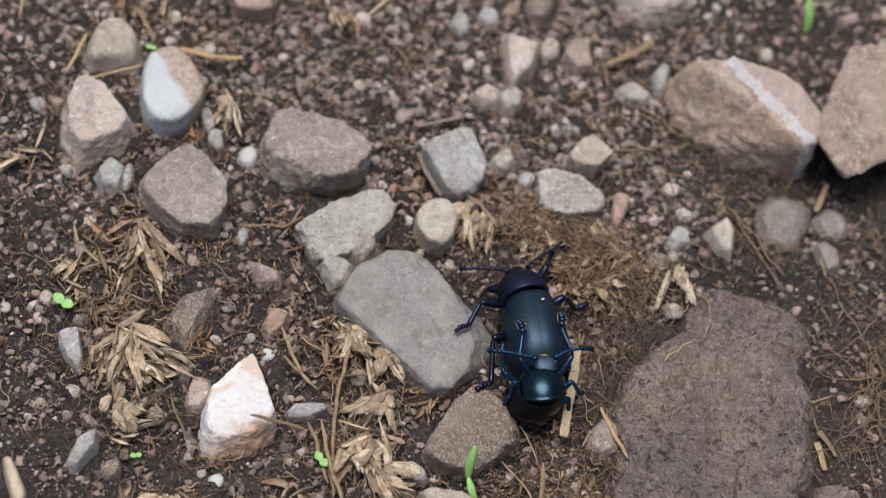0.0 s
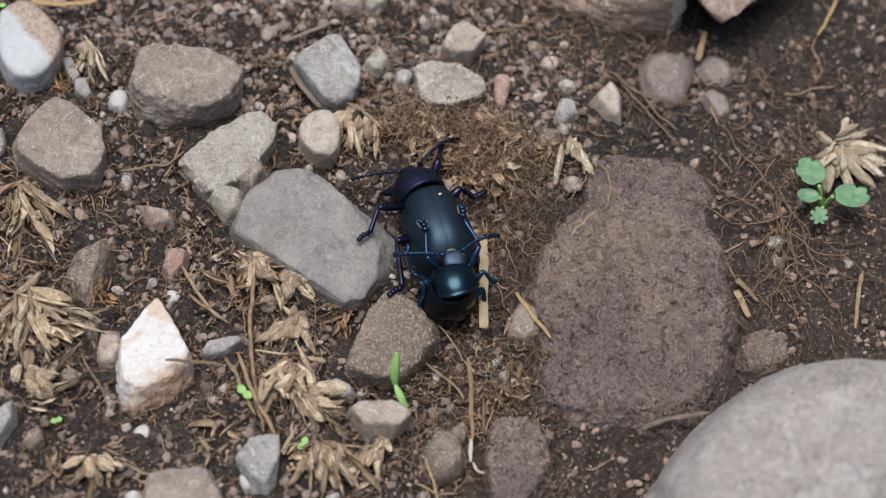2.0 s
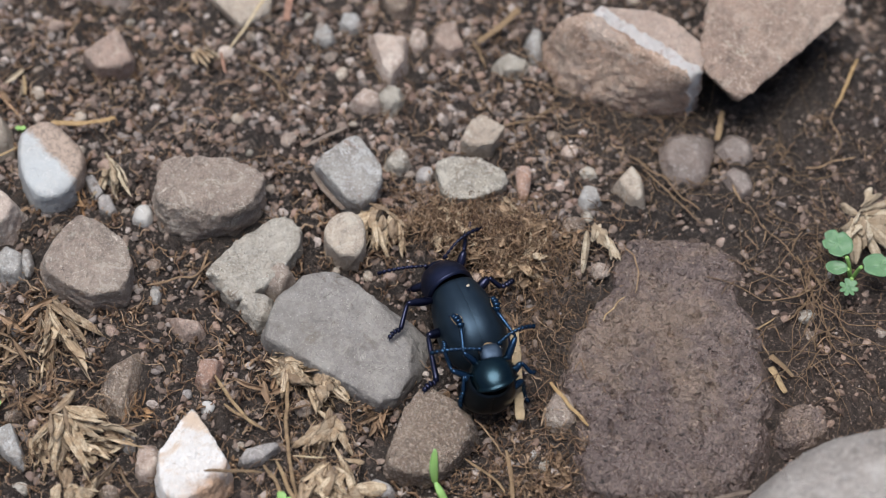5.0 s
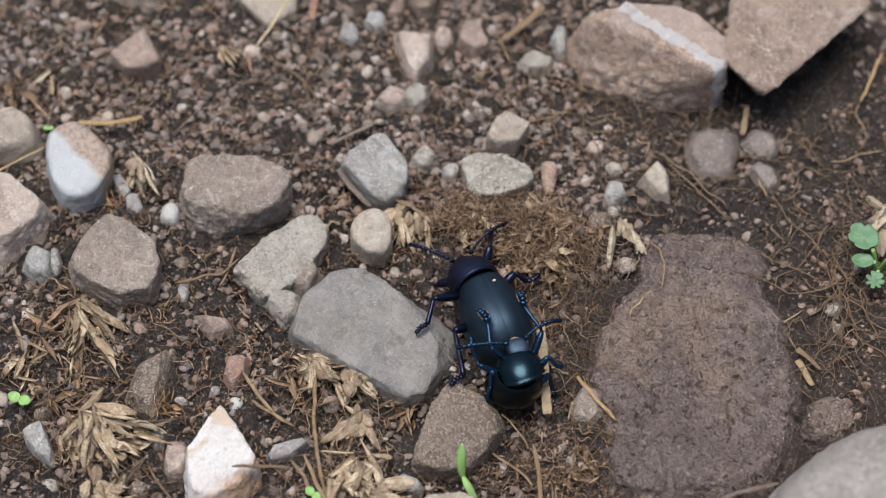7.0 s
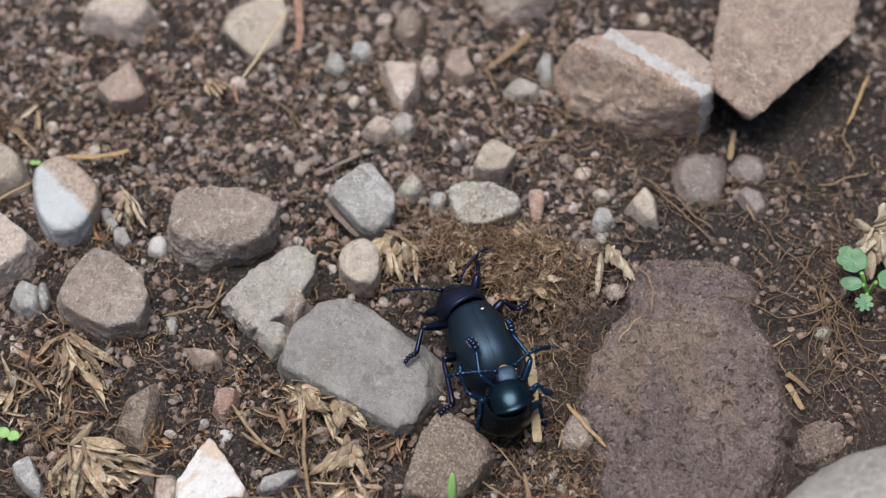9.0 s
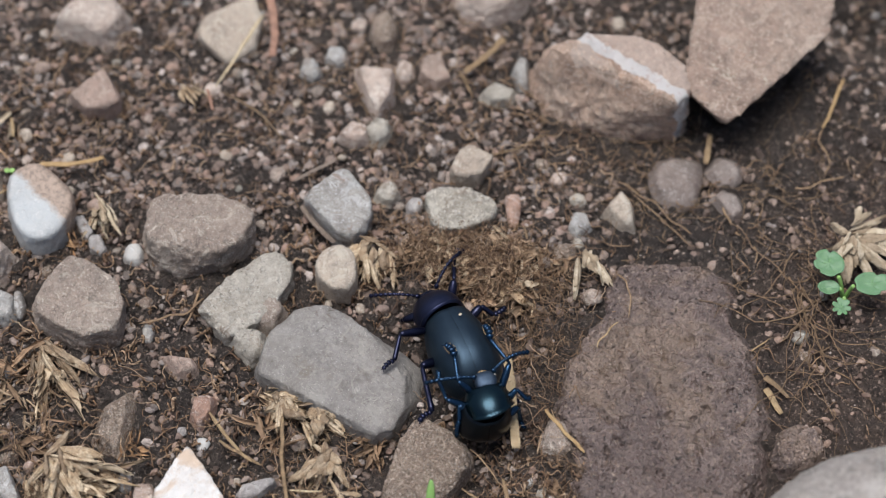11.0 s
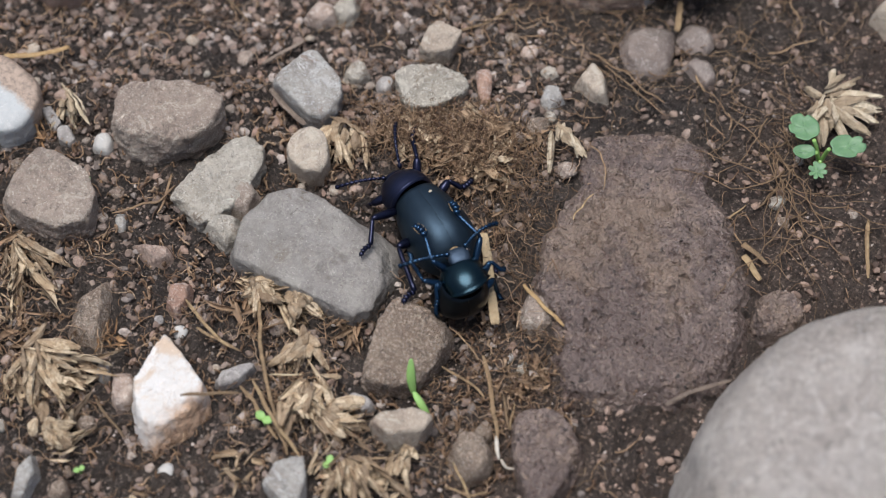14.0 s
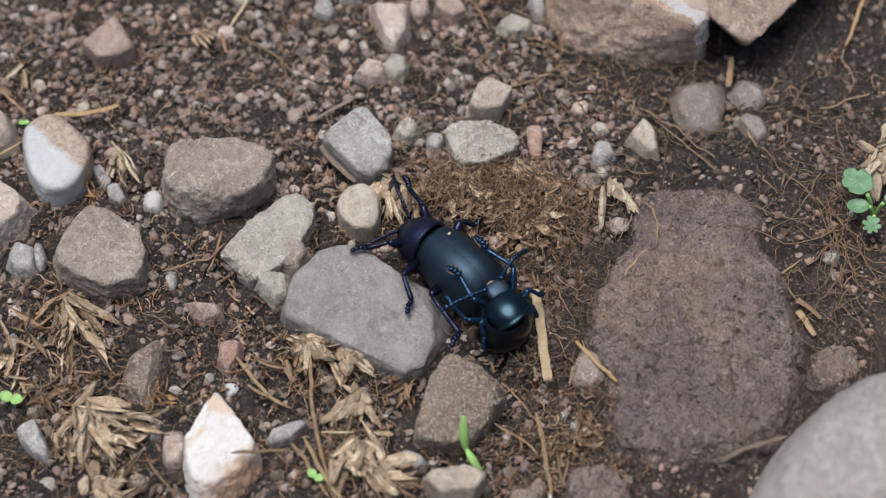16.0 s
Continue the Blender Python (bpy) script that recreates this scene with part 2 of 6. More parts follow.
# ---- mesh helpers ----
def link_mesh(name, bm, material, parent=None, label="", smooth=True):
    mesh = bpy.data.meshes.new(name)
    bm.to_mesh(mesh)
    bm.free()
    mesh.materials.append(material)
    if smooth:
        mesh.polygons.foreach_set("use_smooth", [True] * len(mesh.polygons))
    ob = new(name, mesh)
    if parent is not None:
        ob.parent = parent
    if label:
        tagged(ob, label)
    return ob


def part(name, bm, material, parent, label=""):
    return link_mesh(name, bm, material, parent, label)


def fractal(v, octaves=4):
    total, amp = 0.0, 1.0
    for _ in range(octaves):
        total += amp * noise.noise(v)
        v = v * 2.03
        amp *= 0.5
    return total


def ground_height(x, y):
    """Relief of the soil in millimetres at a place in millimetres."""
    v = Vector((x * 0.045, y * 0.045, 0.0))
    z = 1.1 * noise.noise(v) + 0.55 * noise.noise(v * 3.1) + 0.3 * noise.noise(v * 8.0) - 0.3
    z += 1.6 * math.exp(-(((x - 9) / 7) ** 2 + ((y - 0.5) / 4.5) ** 2))
    z -= 0.8 * math.exp(-(((x - 47) / 9) ** 2 + ((y - 22) / 9) ** 2))
    z -= 7.0 * math.exp(-(((x - 63.8) / 6.5) ** 2 + ((y - 39.9) / 6) ** 2))
    z -= 2.2 * math.exp(-(((x - 10) / 6) ** 2 + ((y + 26) / 4) ** 2))
    z -= 1.3 * math.exp(-(((x - 15) / 3.5) ** 2 + ((y + 8) / 6) ** 2))
    z += 1.5 * math.exp(-(((x - 33) / 20) ** 4 + ((y + 16) / 26) ** 4))
    return z


def build_ground():
    core_x = np.arange(-78, 78.1, 0.42)
    core_y = np.arange(-64, 70.1, 0.42)
    far = [1.0]
    while far[-1] < 4.0e6:
        far.append(far[-1] * 1.7)
    far = np.array(far)
    xs = np.concatenate([-78 - far[::-1], core_x, 78 + far])
    ys = np.concatenate([-64 - far[::-1], core_y, 70 + far])
    verts, faces = [], []
    for y in ys:
        for x in xs:
            near = abs(x) < 100 and abs(y) < 100
            z = ground_height(x, y) + 1.0 * fractal(Vector((x * 0.42, y * 0.42, 3.0)), 4) if near else 0.0
            verts.append((x * MM, y * MM, z * MM))
    w = len(xs)
    for j in range(len(ys) - 1):
        for i in range(w - 1):
            a = j * w + i
            faces.append((a, a + 1, a + w + 1, a + w))
    mesh = bpy.data.meshes.new("ground")
    mesh.from_pydata(verts, [], faces)
    mesh.materials.append(SOIL)
    mesh.polygons.foreach_set("use_smooth", [True] * len(mesh.polygons))
    tagged(new("ground", mesh), "damp dark brown crumbly soil ground", "ground", kind="structure")


build_ground()


def facet_rock(seed, height, facets, edge, lean, rough=0.05, detail=4, chips=7, sunk=0.45, top=None, grit=0.5):
    """A worn stone: an icosphere pushed out to rounded facets.
    facets: (azimuth, distance in millimetres), all leaning alike, or (azimuth, distance at the ground, distance at the top)."""
    rng = random.Random(seed)
    normals, dists = [], []
    for az, low, *high in facets:
        a = radians(az)
        s = math.atan2(low - high[0], height) if high else radians(lean)
        normals.append((math.cos(a) * math.cos(s), math.sin(a) * math.cos(s), math.sin(s)))
        dists.append(max(0.4, low * math.cos(s) + (0 if high else 0.3 * height * math.sin(s))))
    az, tilt = top or (-90 + rng.uniform(-55, 55), 7.0)
    az, tilt = radians(az), radians(tilt)
    normals.append((math.sin(tilt) * math.cos(az), math.sin(tilt) * math.sin(az), math.cos(tilt)))
    dists.append(height * math.cos(tilt))
    normals.append((0, 0, -1))
    dists.append(height * sunk)
    bm = bmesh.new()
    bmesh.ops.create_icosphere(bm, subdivisions=detail, radius=1.0)
    ways = np.array([v.co[:] for v in bm.verts])
    hull = ways / np.maximum(ways @ np.array(normals).T / np.array(dists), 1e-6).max(1)[:, None]
    for _ in range(chips):
        a, e = rng.uniform(0, 6.28), rng.uniform(0.25, 1.0)
        n = np.array((math.cos(a) * math.cos(e), math.sin(a) * math.cos(e), math.sin(e)))
        normals.append(tuple(n))
        dists.append(float((hull @ n).max()) * rng.uniform(0.92, 0.985))
    k = np.maximum(ways @ np.array(normals).T, 0.0) / np.array(dists)
    reach = (k**edge).sum(1) ** (-1.0 / edge)
    mean = sum(f[1] for f in facets) / len(facets)
    size = (mean + height) / 2
    off = Vector((rng.uniform(0, 99), rng.uniform(0, 99), rng.uniform(0, 99)))
    for v, r in zip(bm.verts, reach.tolist()):
        q = v.co * r
        crag = 1 - 2 * abs(noise.noise(q * (2.2 / size) + off))
        fine = fractal(q * (1.6 / size) + off, 4) - 0.5 * (crag - 0.55) + 0.3 * fractal(q * (7.0 / size) + off, 3)
        r += rough * fine * (0.5 * size + 0.5 * r)
        step = fractal(q * 0.9 + off, 2)
        r += 0.16 * grit * (step - 0.6 * (abs(noise.noise(q * 0.45 + off)) - 0.22) + 0.45 * fractal(q * 2.6 + off, 2)) * min(1.0, size / 5)
        v.co = v.co * (r * MM)
    return bm


count_rocks = [0]
ROUGH = {"mud_stone": 0.026, "pink_grey_stone": 0.036, "pale_stone": 0.056, "veined_rock": 0.040, "pink_rock": 0.040, "blue_grey_stone": 0.036, "pink_pale_stone": 0.044,
         "speckled_stone": 0.048, "grey_stone": 0.025, "brown_stone": 0.036, "milky_quartz": 0.025, "tan_stone": 0.025}
GRIT = {"crusted_quartz": 0.3, "mud_stone": 1.3, "brown_stone": 1.6, "speckled_stone": 2.0, "pale_stone": 1.8, "pink_grey_stone": 1.3, "white_quartz": 0.8, "veined_rock": 2.0, "pink_rock": 2.0, "milky_quartz": 0.4, "tan_stone": 0.6}


def rock(name, x, y, height, facets, mat, label, edge=14, lean=14, rough=0.03, top=None, sunk=0.45):
    count_rocks[0] += 1
    mean = sum(f[1] for f in facets) / len(facets)
    detail = 7 if mean > 12 else 6 if mean > 4.2 else 5 if mean > 2.0 else 4 if mean > 1.2 else 3
    if len(facets[0]) == 2:
        edge = edge * 2.4 if edge > 9 else edge * 1.2
        height = min(height * 0.86, 1.15 * mean) if "pebble" in name else height * 0.86
    bm = facet_rock(count_rocks[0] * 17, height, facets, edge, lean, ROUGH.get(mat, rough), detail, 5, sunk, top, GRIT.get(mat, 1.0))
    ob = link_mesh(name, bm, MATS[mat])
    ob.matrix_basis = pose(x * MM, y * MM, 0)
    kind = "pebble" if "pebble" in name else "rock" if "rock" in name else "stone"
    group = {"pebble": "pebbles on the soil", "stone": "stones on the soil"}.get(kind, "")
    return tagged(ob, label, kind, group)


# ---- stones, largest first ----
boulder = link_mesh("boulder", facet_rock(7, 20, [(a, 31.5) for a in range(0, 360, 24)], 5, 8, 0.025, 6, 0, grit=1.2), MATS["boulder_stone"])
boulder.matrix_basis = pose(56.8 * MM, -56.0 * MM, 0)
tagged(boulder, "large smooth rounded grey boulder resting on soil", "boulder")
rock("slab_stone", -8.5, -14.8, 3.4, [(-155, 8.7, 8.7), (-121, 5.5, 5.5), (-72, 10, 10), (-35, 10.4, 10.4), (-23, 10.5, 9.6), (-2, 10.3, 8.2), (24, 10.1, 6.7), (44, 8.6, 6.2), (58, 6.9, 6.9), (99, 9, 9), (134, 9.6, 9.6), (154, 9.7, 9.7), (166, 10.2, 9.2)], 'grey_stone', "flat grey slab stone half sunk in brown soil", 70, top=(-120, 2))
rock("stone", 2.1, -27.7, 4, [(-144, 6.9, 6.9), (-108, 6.4, 6.1), (-86, 5.5, 5.5), (-54, 4.8, 4.8), (-29, 4.5, 4.4), (5, 5.8, 4.7), (39, 6.2, 4.9), (69, 5.1, 5.1), (140, 4.1, 4.1), (158, 3.7, 3.7), (172, 5, 4.3)], 'brown_stone', "rough pinkish brown stone with gritty surface on soil", 30, top=(-30, 9))
rock("quartz_stone", -25.7, -32.1, 4, [(-176, 4.7, 3.9), (-158, 5.3, 4.3), (-129, 6.4, 4.9), (-109, 6.9, 4.6), (-69, 5.5, 3.6), (-56, 5.1, 3.3), (-34, 4.9, 3.5), (-5, 4.7, 3.9), (35, 3.5, 3.5), (147, 3.9, 3.9)], 'white_quartz', "white quartz stone stained with orange brown soil", 60, top=(-75, 12))
rock("stone", -40.6, -4.7, 4.8, [(-178, 5.9, 4.7), (-164, 5.5, 5), (-127, 4.9, 4.4), (-111, 4.8, 4.5), (-80, 5.6, 5.6), (-29, 6.7, 6.7), (-2, 6, 6), (20, 5.4, 5.4), (46, 4.7, 4.7), (58, 4.5, 4.5), (70, 4.8, 4.8), (133, 4.6, 4.6), (146, 5.4, 4.1), (163, 5.9, 4.1)], 'pink_grey_stone', "blocky pinkish grey stone with rough broken faces", 70, top=(-80, 6))
rock("cobble", -25.9, 4.7, 5.3, [(-163, 6.6, 6.5), (-128, 6, 5.3), (-99, 4.9, 3.5), (-79, 4.2, 4.2), (-61, 4.8, 4.8), (-47, 5.4, 5.4), (-23, 6.4, 6.4), (10, 7.3, 7.3), (44, 6.5, 6.5), (60, 5.8, 5.8), (89, 4.6, 4.6), (135, 6.3, 6.3), (178, 7.3, 6.3)], 'pink_grey_stone', "rounded pinkish grey cobble with a fine crack", 40, top=(-80, 3))
rock("stone", -19.6, -3.7, 2.6, [(-140, 5.9, 5.9), (-77, 5.4, 5.4), (-49, 3.8, 3.8), (-30, 3.7, 3.7), (-6, 5.2, 5.2), (36, 7.1, 7.1), (98, 5.4, 5.4), (127, 3.2, 3.2), (140, 3.3, 3.3)], 'pale_stone', "pale grey stone with dusty flaking top", 60, top=(-30, 4))
rock("stone", -19.5, -10.1, 2.6, [(-136, 1.3), (-55, 2.2), (2, 2.2), (75, 2.1), (144, 2.0)], 'pale_stone', "pale grey angular stone beside the slab", 12, 16)
rock("pebble", -17.0, -6.0, 5.0, [(-108, 2.0), (-27, 1.7), (29, 2.2), (94, 2.3), (166, 1.8)], 'pink_grey_stone', "small pinkish grey pebble leaning on pale stone", 12, 14)
rock("pebble", -8.6, -0.3, 3.1, [(-168, 2.5, 2.4), (-132, 2.6, 2.5), (-97, 3.1, 3.1), (-86, 3.2, 3.1), (-33, 3.1, 3.1), (1, 2.7, 2.7), (22, 2.8, 2.8), (62, 3.1, 3.1), (103, 3, 3), (131, 2.7, 2.7), (155, 2.8, 2.5)], 'tan_stone', "smooth rounded tan grey pebble", 26, top=(-90, 4))
rock("stone", -8.3, 9.1, 3.9, [(-140, 3.1, 3.1), (-106, 4.5, 4.5), (-57, 5.2, 5.2), (-24, 4.7, 4.7), (2, 4.3, 4.2), (32, 3.7, 3.7), (48, 4.3, 4.3), (131, 3.3, 3.3)], 'blue_grey_stone', "angular blue grey stone with pale lichen flecks", 80, top=(-30, 6))
rock("pebble", 8.8, 15.1, 3.5, [(-123, 2.8, 2.8), (-81, 2.4, 2.1), (-43, 2.3, 2.3), (-32, 2.2, 2.2), (59, 1.9, 1.9), (130, 2, 2), (156, 2.6, 1.9), (177, 2.7, 2.7)], 'tan_stone', "triangular grey and tan pebble", 60, top=(-100, 8))
rock("pebble", 7.4, 8.0, 3.2, [(-167, 4.1, 4.1), (-128, 4.1, 4.1), (-85, 2.9, 2.9), (-66, 2.8, 2.8), (-34, 3.9, 3.9), (11, 4.4, 4.4), (64, 3.1, 3.1), (81, 3, 3), (100, 3.4, 3.4), (116, 4.1, 4.1)], 'speckled_stone', "speckled light grey granite pebble", 50, top=(-80, 4))
rock("pebble", -3.4, 27.2, 4.5, [(-163, 1.5), (-151, 1.7), (-37, 2.4), (-5, 2.4), (84, 3.5)], 'pink_pale_stone', "triangular pale pink pebble", 18, 12)
rock("stone", -40.3, 27.1, 3.4, [(-157, 3, 2.9), (-137, 2.7, 2.7), (-86, 3, 3), (-49, 3.7, 3.7), (5, 3.5, 3.5), (27, 3.3, 2.5), (41, 2.9, 2.9), (113, 2.2, 2.2), (134, 3.1, 1.3)], 'pink_stone', "angular pink sandstone pebble", 50, top=(-90, 4))
rock("quartz_pebble", -45.9, 8.9, 5, [(-172, 4.5, 3.6), (-156, 4.2, 3.9), (-137, 4.8, 4.6), (-99, 5.9, 5.2), (-83, 5.6, 5.6), (-51, 5.1, 5.1), (-23, 4.5, 4.5), (6, 4.4, 4.4), (47, 4.3, 4.3), (93, 5.9, 5.9), (129, 6, 6)], 'crusted_quartz', "milky quartz pebble with a brown crust on one side", 14, top=(-110, 8))
rock("stone", -53.9, 2.6, 5, [(-162, 4.4), (-133, 4.8), (-50, 4.1), (-22, 4.3), (49, 3.6), (75, 4.7), (172, 4.9)], 'pink_pale_stone', "broken pinkish stone with pale quartz face", 16, 14)
rock("pebble", -54.9, 14.4, 5, [(-137, 4.4), (-69, 3.2), (10, 3.3), (52, 3.1), (120, 3.8), (178, 3.6)], 'tan_stone', "rounded greyish brown pebble", 9, 12)
rock("pebble", -50.3, -3.9, 3.5, [(-136, 1.8), (-85, 2.3), (-1, 1.9), (65, 1.8), (156, 1.5)], 'blue_grey_stone', "small rounded blue grey pebble", 9, 12)
rock("pebble", -34.1, 3.2, 3.2, [(-146, 1.5), (-90, 1.6), (-20, 1.3), (28, 1.3), (96, 1.5), (165, 1.3)], 'milky_quartz', "tiny round white quartz pebble", 6, 8)
rock("slate_flake", -40.7, 7.2, 1.6, [(-150, 0.6), (-47, 1.7), (29, 0.9), (110, 1.8)], 'slate', "thin dark grey slate flake", 20, 8)
rock("slate_flake", -38.7, 4.5, 1.8, [(-170, 1.1), (-121, 1.2), (-43, 1.5), (24, 0.9), (110, 1.5)], 'slate', "thin dark grey slate flake", 20, 8)
rock("quartz_veined_rock", 27.0, 25.5, 9, [(-179, 10.1, 8.2), (-147, 7.5, 5.1), (-118, 5.1, 0.9), (-104, 4.5, 3.3), (-92, 5.2, 5.2), (-40, 10.2, 10.2), (5, 9.8, 9.8), (30, 8.4, 8.4), (56, 7, 7), (90, 5.5, 5.4), (109, 8.5, 5.8)], 'veined_rock', "large brown rock with a white quartz vein", 60, top=(60, 6))
rock("rock", 46.6, 28.0, 9, [(-170, 9.5, 11), (-138, 6.8, 12.2), (-91, 6.2, 11.6), (-45, 0.8, 5), (-10, 3.6, 9), (66, 9.8, 11.3), (110, 8.7, 10.2), (166, 7.8, 9.3)], 'pink_rock', "upright pinkish brown rock with pale crystals", 70, top=(-70, 8), sunk=0.1)
clay_slab = rock("clay_slab", 31.4, -20.3, 2.8, [(178, 13.3, 12.2), (-168, 15.2, 14), (-108, 18.6, 16.6), (-92, 19.6, 16.2), (-70, 18.0, 15.4), (-41, 15.6, 13.4), (-9, 13.4, 11.2), (8, 12.8, 11.0), (41, 19.2, 18.2), (82, 21.9, 20.9), (154, 13.6, 12.4)], 'mud_stone', "large flat stone coated with damp brown clay", 34, top=(100, 2.0))


def slump(ob):
    """Smears the clay of the slab: bays in its outline, swells, slumped lips and small pits on top."""
    for v in ob.data.vertices:
        p = v.co / MM
        q = Vector((p.x, p.y, 0.0))
        w = Vector((0.8 * p.x - 0.5 * p.y, 0.5 * p.x + 0.7 * p.y, 0.35 * p.x + 0.5 * p.y))
        rim = min(1.0, max(0.0, (q.length - 7) / 6))
        p.x += rim * (0.85 * noise.noise(q * 0.21 + Vector((5, 2, 0))) + 0.4 * noise.noise(q * 0.7))
        p.y += rim * (0.85 * noise.noise(q * 0.21 + Vector((1, 7, 4))) + 0.4 * noise.noise(q * 0.7 + Vector((3, 0, 0))))
        for bx, by, r, dx, dy in ((-11.2, -6.2, 3.0, 2.4, 0.2), (-8.6, 13.4, 3.0, 1.2, -0.3), (10.4, 12.4, 3.2, -1.2, 0.2), (1.0, -18.0, 3.0, 0.0, 1.2)):
            pull = math.exp(-((q.x - bx) ** 2 + (q.y - by) ** 2) / r**2)
            p.x, p.y = p.x + dx * pull, p.y + dy * pull
        if p.z > 0.6:
            p.z += 0.7 * noise.noise(w * 0.16 + Vector((0, 0, 3))) + 0.42 * noise.noise(w * 0.45 + Vector((9, 0, 0)))
            p.z += 0.45 * (0.35 - abs(noise.noise(w * 0.30 + Vector((0, 4, 1))))) + 0.12 * noise.noise(w * 1.3)
            p.z -= 0.6 * max(0.0, noise.noise(w * 0.75 + Vector((2, 2, 8))) - 0.30) / 0.3
        v.co = p * MM


slump(clay_slab)
rock("clay_stone", 17.9, -43.2, 3.4, [(-170, 4.1, 4), (-153, 4.6, 4.6), (-68, 5, 5), (-53, 4.1, 4.1), (-28, 3.9, 2.6), (23, 4.3, 4.3), (55, 5.4, 5.4), (94, 6, 6), (173, 4.3, 4.3)], 'mud_stone', "clay coated brown stone in soil", 16, top=(-60, 5))
rock("pebble", 9.1, -41.7, 4.5, [(-161, 2.3), (-79, 2.7), (-25, 2.5), (19, 2.3), (79, 2.8), (147, 2.5)], 'brown_stone', "rounded damp grey pebble", 8, 12)
rock("pebble", 10.8, -38.4, 3, [(-162, 1.0), (-67, 1.2), (-11, 1.0), (35, 1.1), (134, 0.9)], 'brown_stone', "small grey pebble in soil", 8, 12)
rock("stone", 1.2, -38.3, 3.8, [(-161, 3.2, 3.2), (-131, 2.6, 1.9), (-118, 2.1, 1.7), (-88, 1.9, 1), (-53, 2.3, 2.3), (-40, 2.5, 2.5), (-9, 3.5, 3.5), (6, 4, 3.6), (69, 3, 2.4), (84, 2.2, 2.2), (96, 1.9, 1.9), (131, 3.6, 2.8)], 'tan_stone', "pinkish stone with a pale flat top", 60, top=(90, 2))
rock("stone", -12.6, -45.3, 3.1, [(-149, 1.8, 1.7), (-135, 2.1, 1.1), (-124, 2.3, 1.2), (-23, 3, 1.8), (-3, 2.5, 2.5), (8, 2.8, 2.8), (97, 3.6, 3.6), (145, 2.6, 2.6)], 'blue_grey_stone', "wedge shaped light grey stone beside dry husks", 90, top=(-70, 6))
rock("stone", -19.8, -51.3, 4, [(-141, 5.9), (-81, 5.1), (-13, 5.7), (29, 4.3), (100, 5.2), (109, 5.5), (178, 5.5)], 'pink_grey_stone', "flat topped pinkish stone beside the wedge stone", 20, 10)
rock("pebble", -24.8, -19.4, 3, [(-140, 1.6), (-33, 1.1), (-6, 1.3), (95, 2.2), (170, 1.4)], 'orange_stone', "small orange pink feldspar pebble", 18, 12)
rock("slate_flake", -18.1, -29.7, 1.8, [(-130, 2.4), (-76, 1.1), (-49, 1.0), (30, 2.6), (107, 0.9), (147, 1.6)], 'slate', "grey slate flake lying on straw", 20, 6)
rock("pebble", -31.3, -30.7, 4.2, [(-159, 1.7), (-96, 2.3), (-24, 1.4), (16, 1.4), (105, 2.1), (173, 1.4)], 'pink_pale_stone', "small white and pink rounded pebble", 8, 10)
rock("stone", -35.4, -20.5, 2.2, [(-131, 3.1), (-122, 3.3), (-13, 1.8), (10, 2.7), (125, 2.5), (166, 1.8)], 'brown_stone', "low brown stone partly covered by soil", 12, 24)
rock("pebble", -27.8, -12.8, 2, [(-144, 1.0), (-73, 1.5), (18, 2.0), (82, 1.2)], 'pink_stone', "flat pinkish pebble in soil", 14, 20)
rock("pebble", 20.1, 1.9, 3.2, [(-162, 1.9), (-90, 1.8), (-32, 1.5), (16, 2.0), (93, 1.8), (145, 1.5)], 'brown_stone', "rounded dark brown pebble", 7, 12)
rock("pebble", 27.5, 8.7, 3, [(-141, 1.6), (-90, 2.9), (1, 1.9), (30, 1.9), (142, 1.4)], 'tan_stone', "small brown three sided pebble", 14, 14)
rock("pebble", 22.4, 6.8, 3, [(-135, 1.6), (-63, 1.5), (11, 1.4), (72, 1.6), (160, 1.2)], 'blue_grey_stone', "small pale grey pebble on clay", 9, 14)
rock("pebble", 35.2, 12.9, 1.5, [(-163, 3.4), (-126, 3.6), (-70, 4.1), (-23, 3.0), (-7, 3.3), (72, 4.7), (102, 4.0), (147, 3.5)], 'damp_stone', "smooth damp brown pebble half buried", 6, 35)
rock("pebble", 41.5, 14.4, 1.1, [(-142, 1.5), (-57, 2.3), (4, 2.3), (68, 2.3), (135, 2.1)], 'damp_stone', "smooth brown pebble half buried", 6, 35)
rock("pebble", 41.7, 9.2, 1.8, [(-149, 1.1), (-56, 2.2), (12, 1.8), (59, 1.9), (130, 2.3)], 'damp_stone', "low dark grey pebble half buried", 10, 22)
rock("clay_stone", 46.6, -26.3, 4.5, [(-136, 3.7), (-78, 2.9), (-44, 3.0), (4, 3.5), (70, 3.4), (105, 3.1), (160, 2.8)], 'mud_stone', "reddish brown clay covered stone beside boulder", 10, 14)
rock("pebble", 18.0, -23.7, 3.4, [(-173, 2.0), (-106, 2.6), (-45, 2.2), (13, 1.8), (61, 2.1), (152, 1.8)], 'pink_grey_stone', "pinkish grey pebble under a piece of straw", 12, 14)
rock("pebble", 68.4, 16.3, 4.5, [(-149, 3.2), (-81, 3.1), (-19, 3.2), (40, 3.6), (99, 3.1), (142, 3.0)], 'tan_stone', "rounded greyish pebble on damp soil", 9, 14)
rock("pebble", 69.1, 11.5, 2.2, [(-166, 1.1), (-102, 1.1), (-50, 1.0), (10, 1.0), (84, 1.1), (145, 0.9)], 'pale_stone', "tiny round pale pebble", 6, 10)
rock("pebble", 4.5, 30.4, 3.6, [(-126, 2.0), (-62, 2.4), (18, 1.7), (86, 2.5), (168, 2.0)], 'pink_stone', "small pinkish brown pebble", 12, 12)
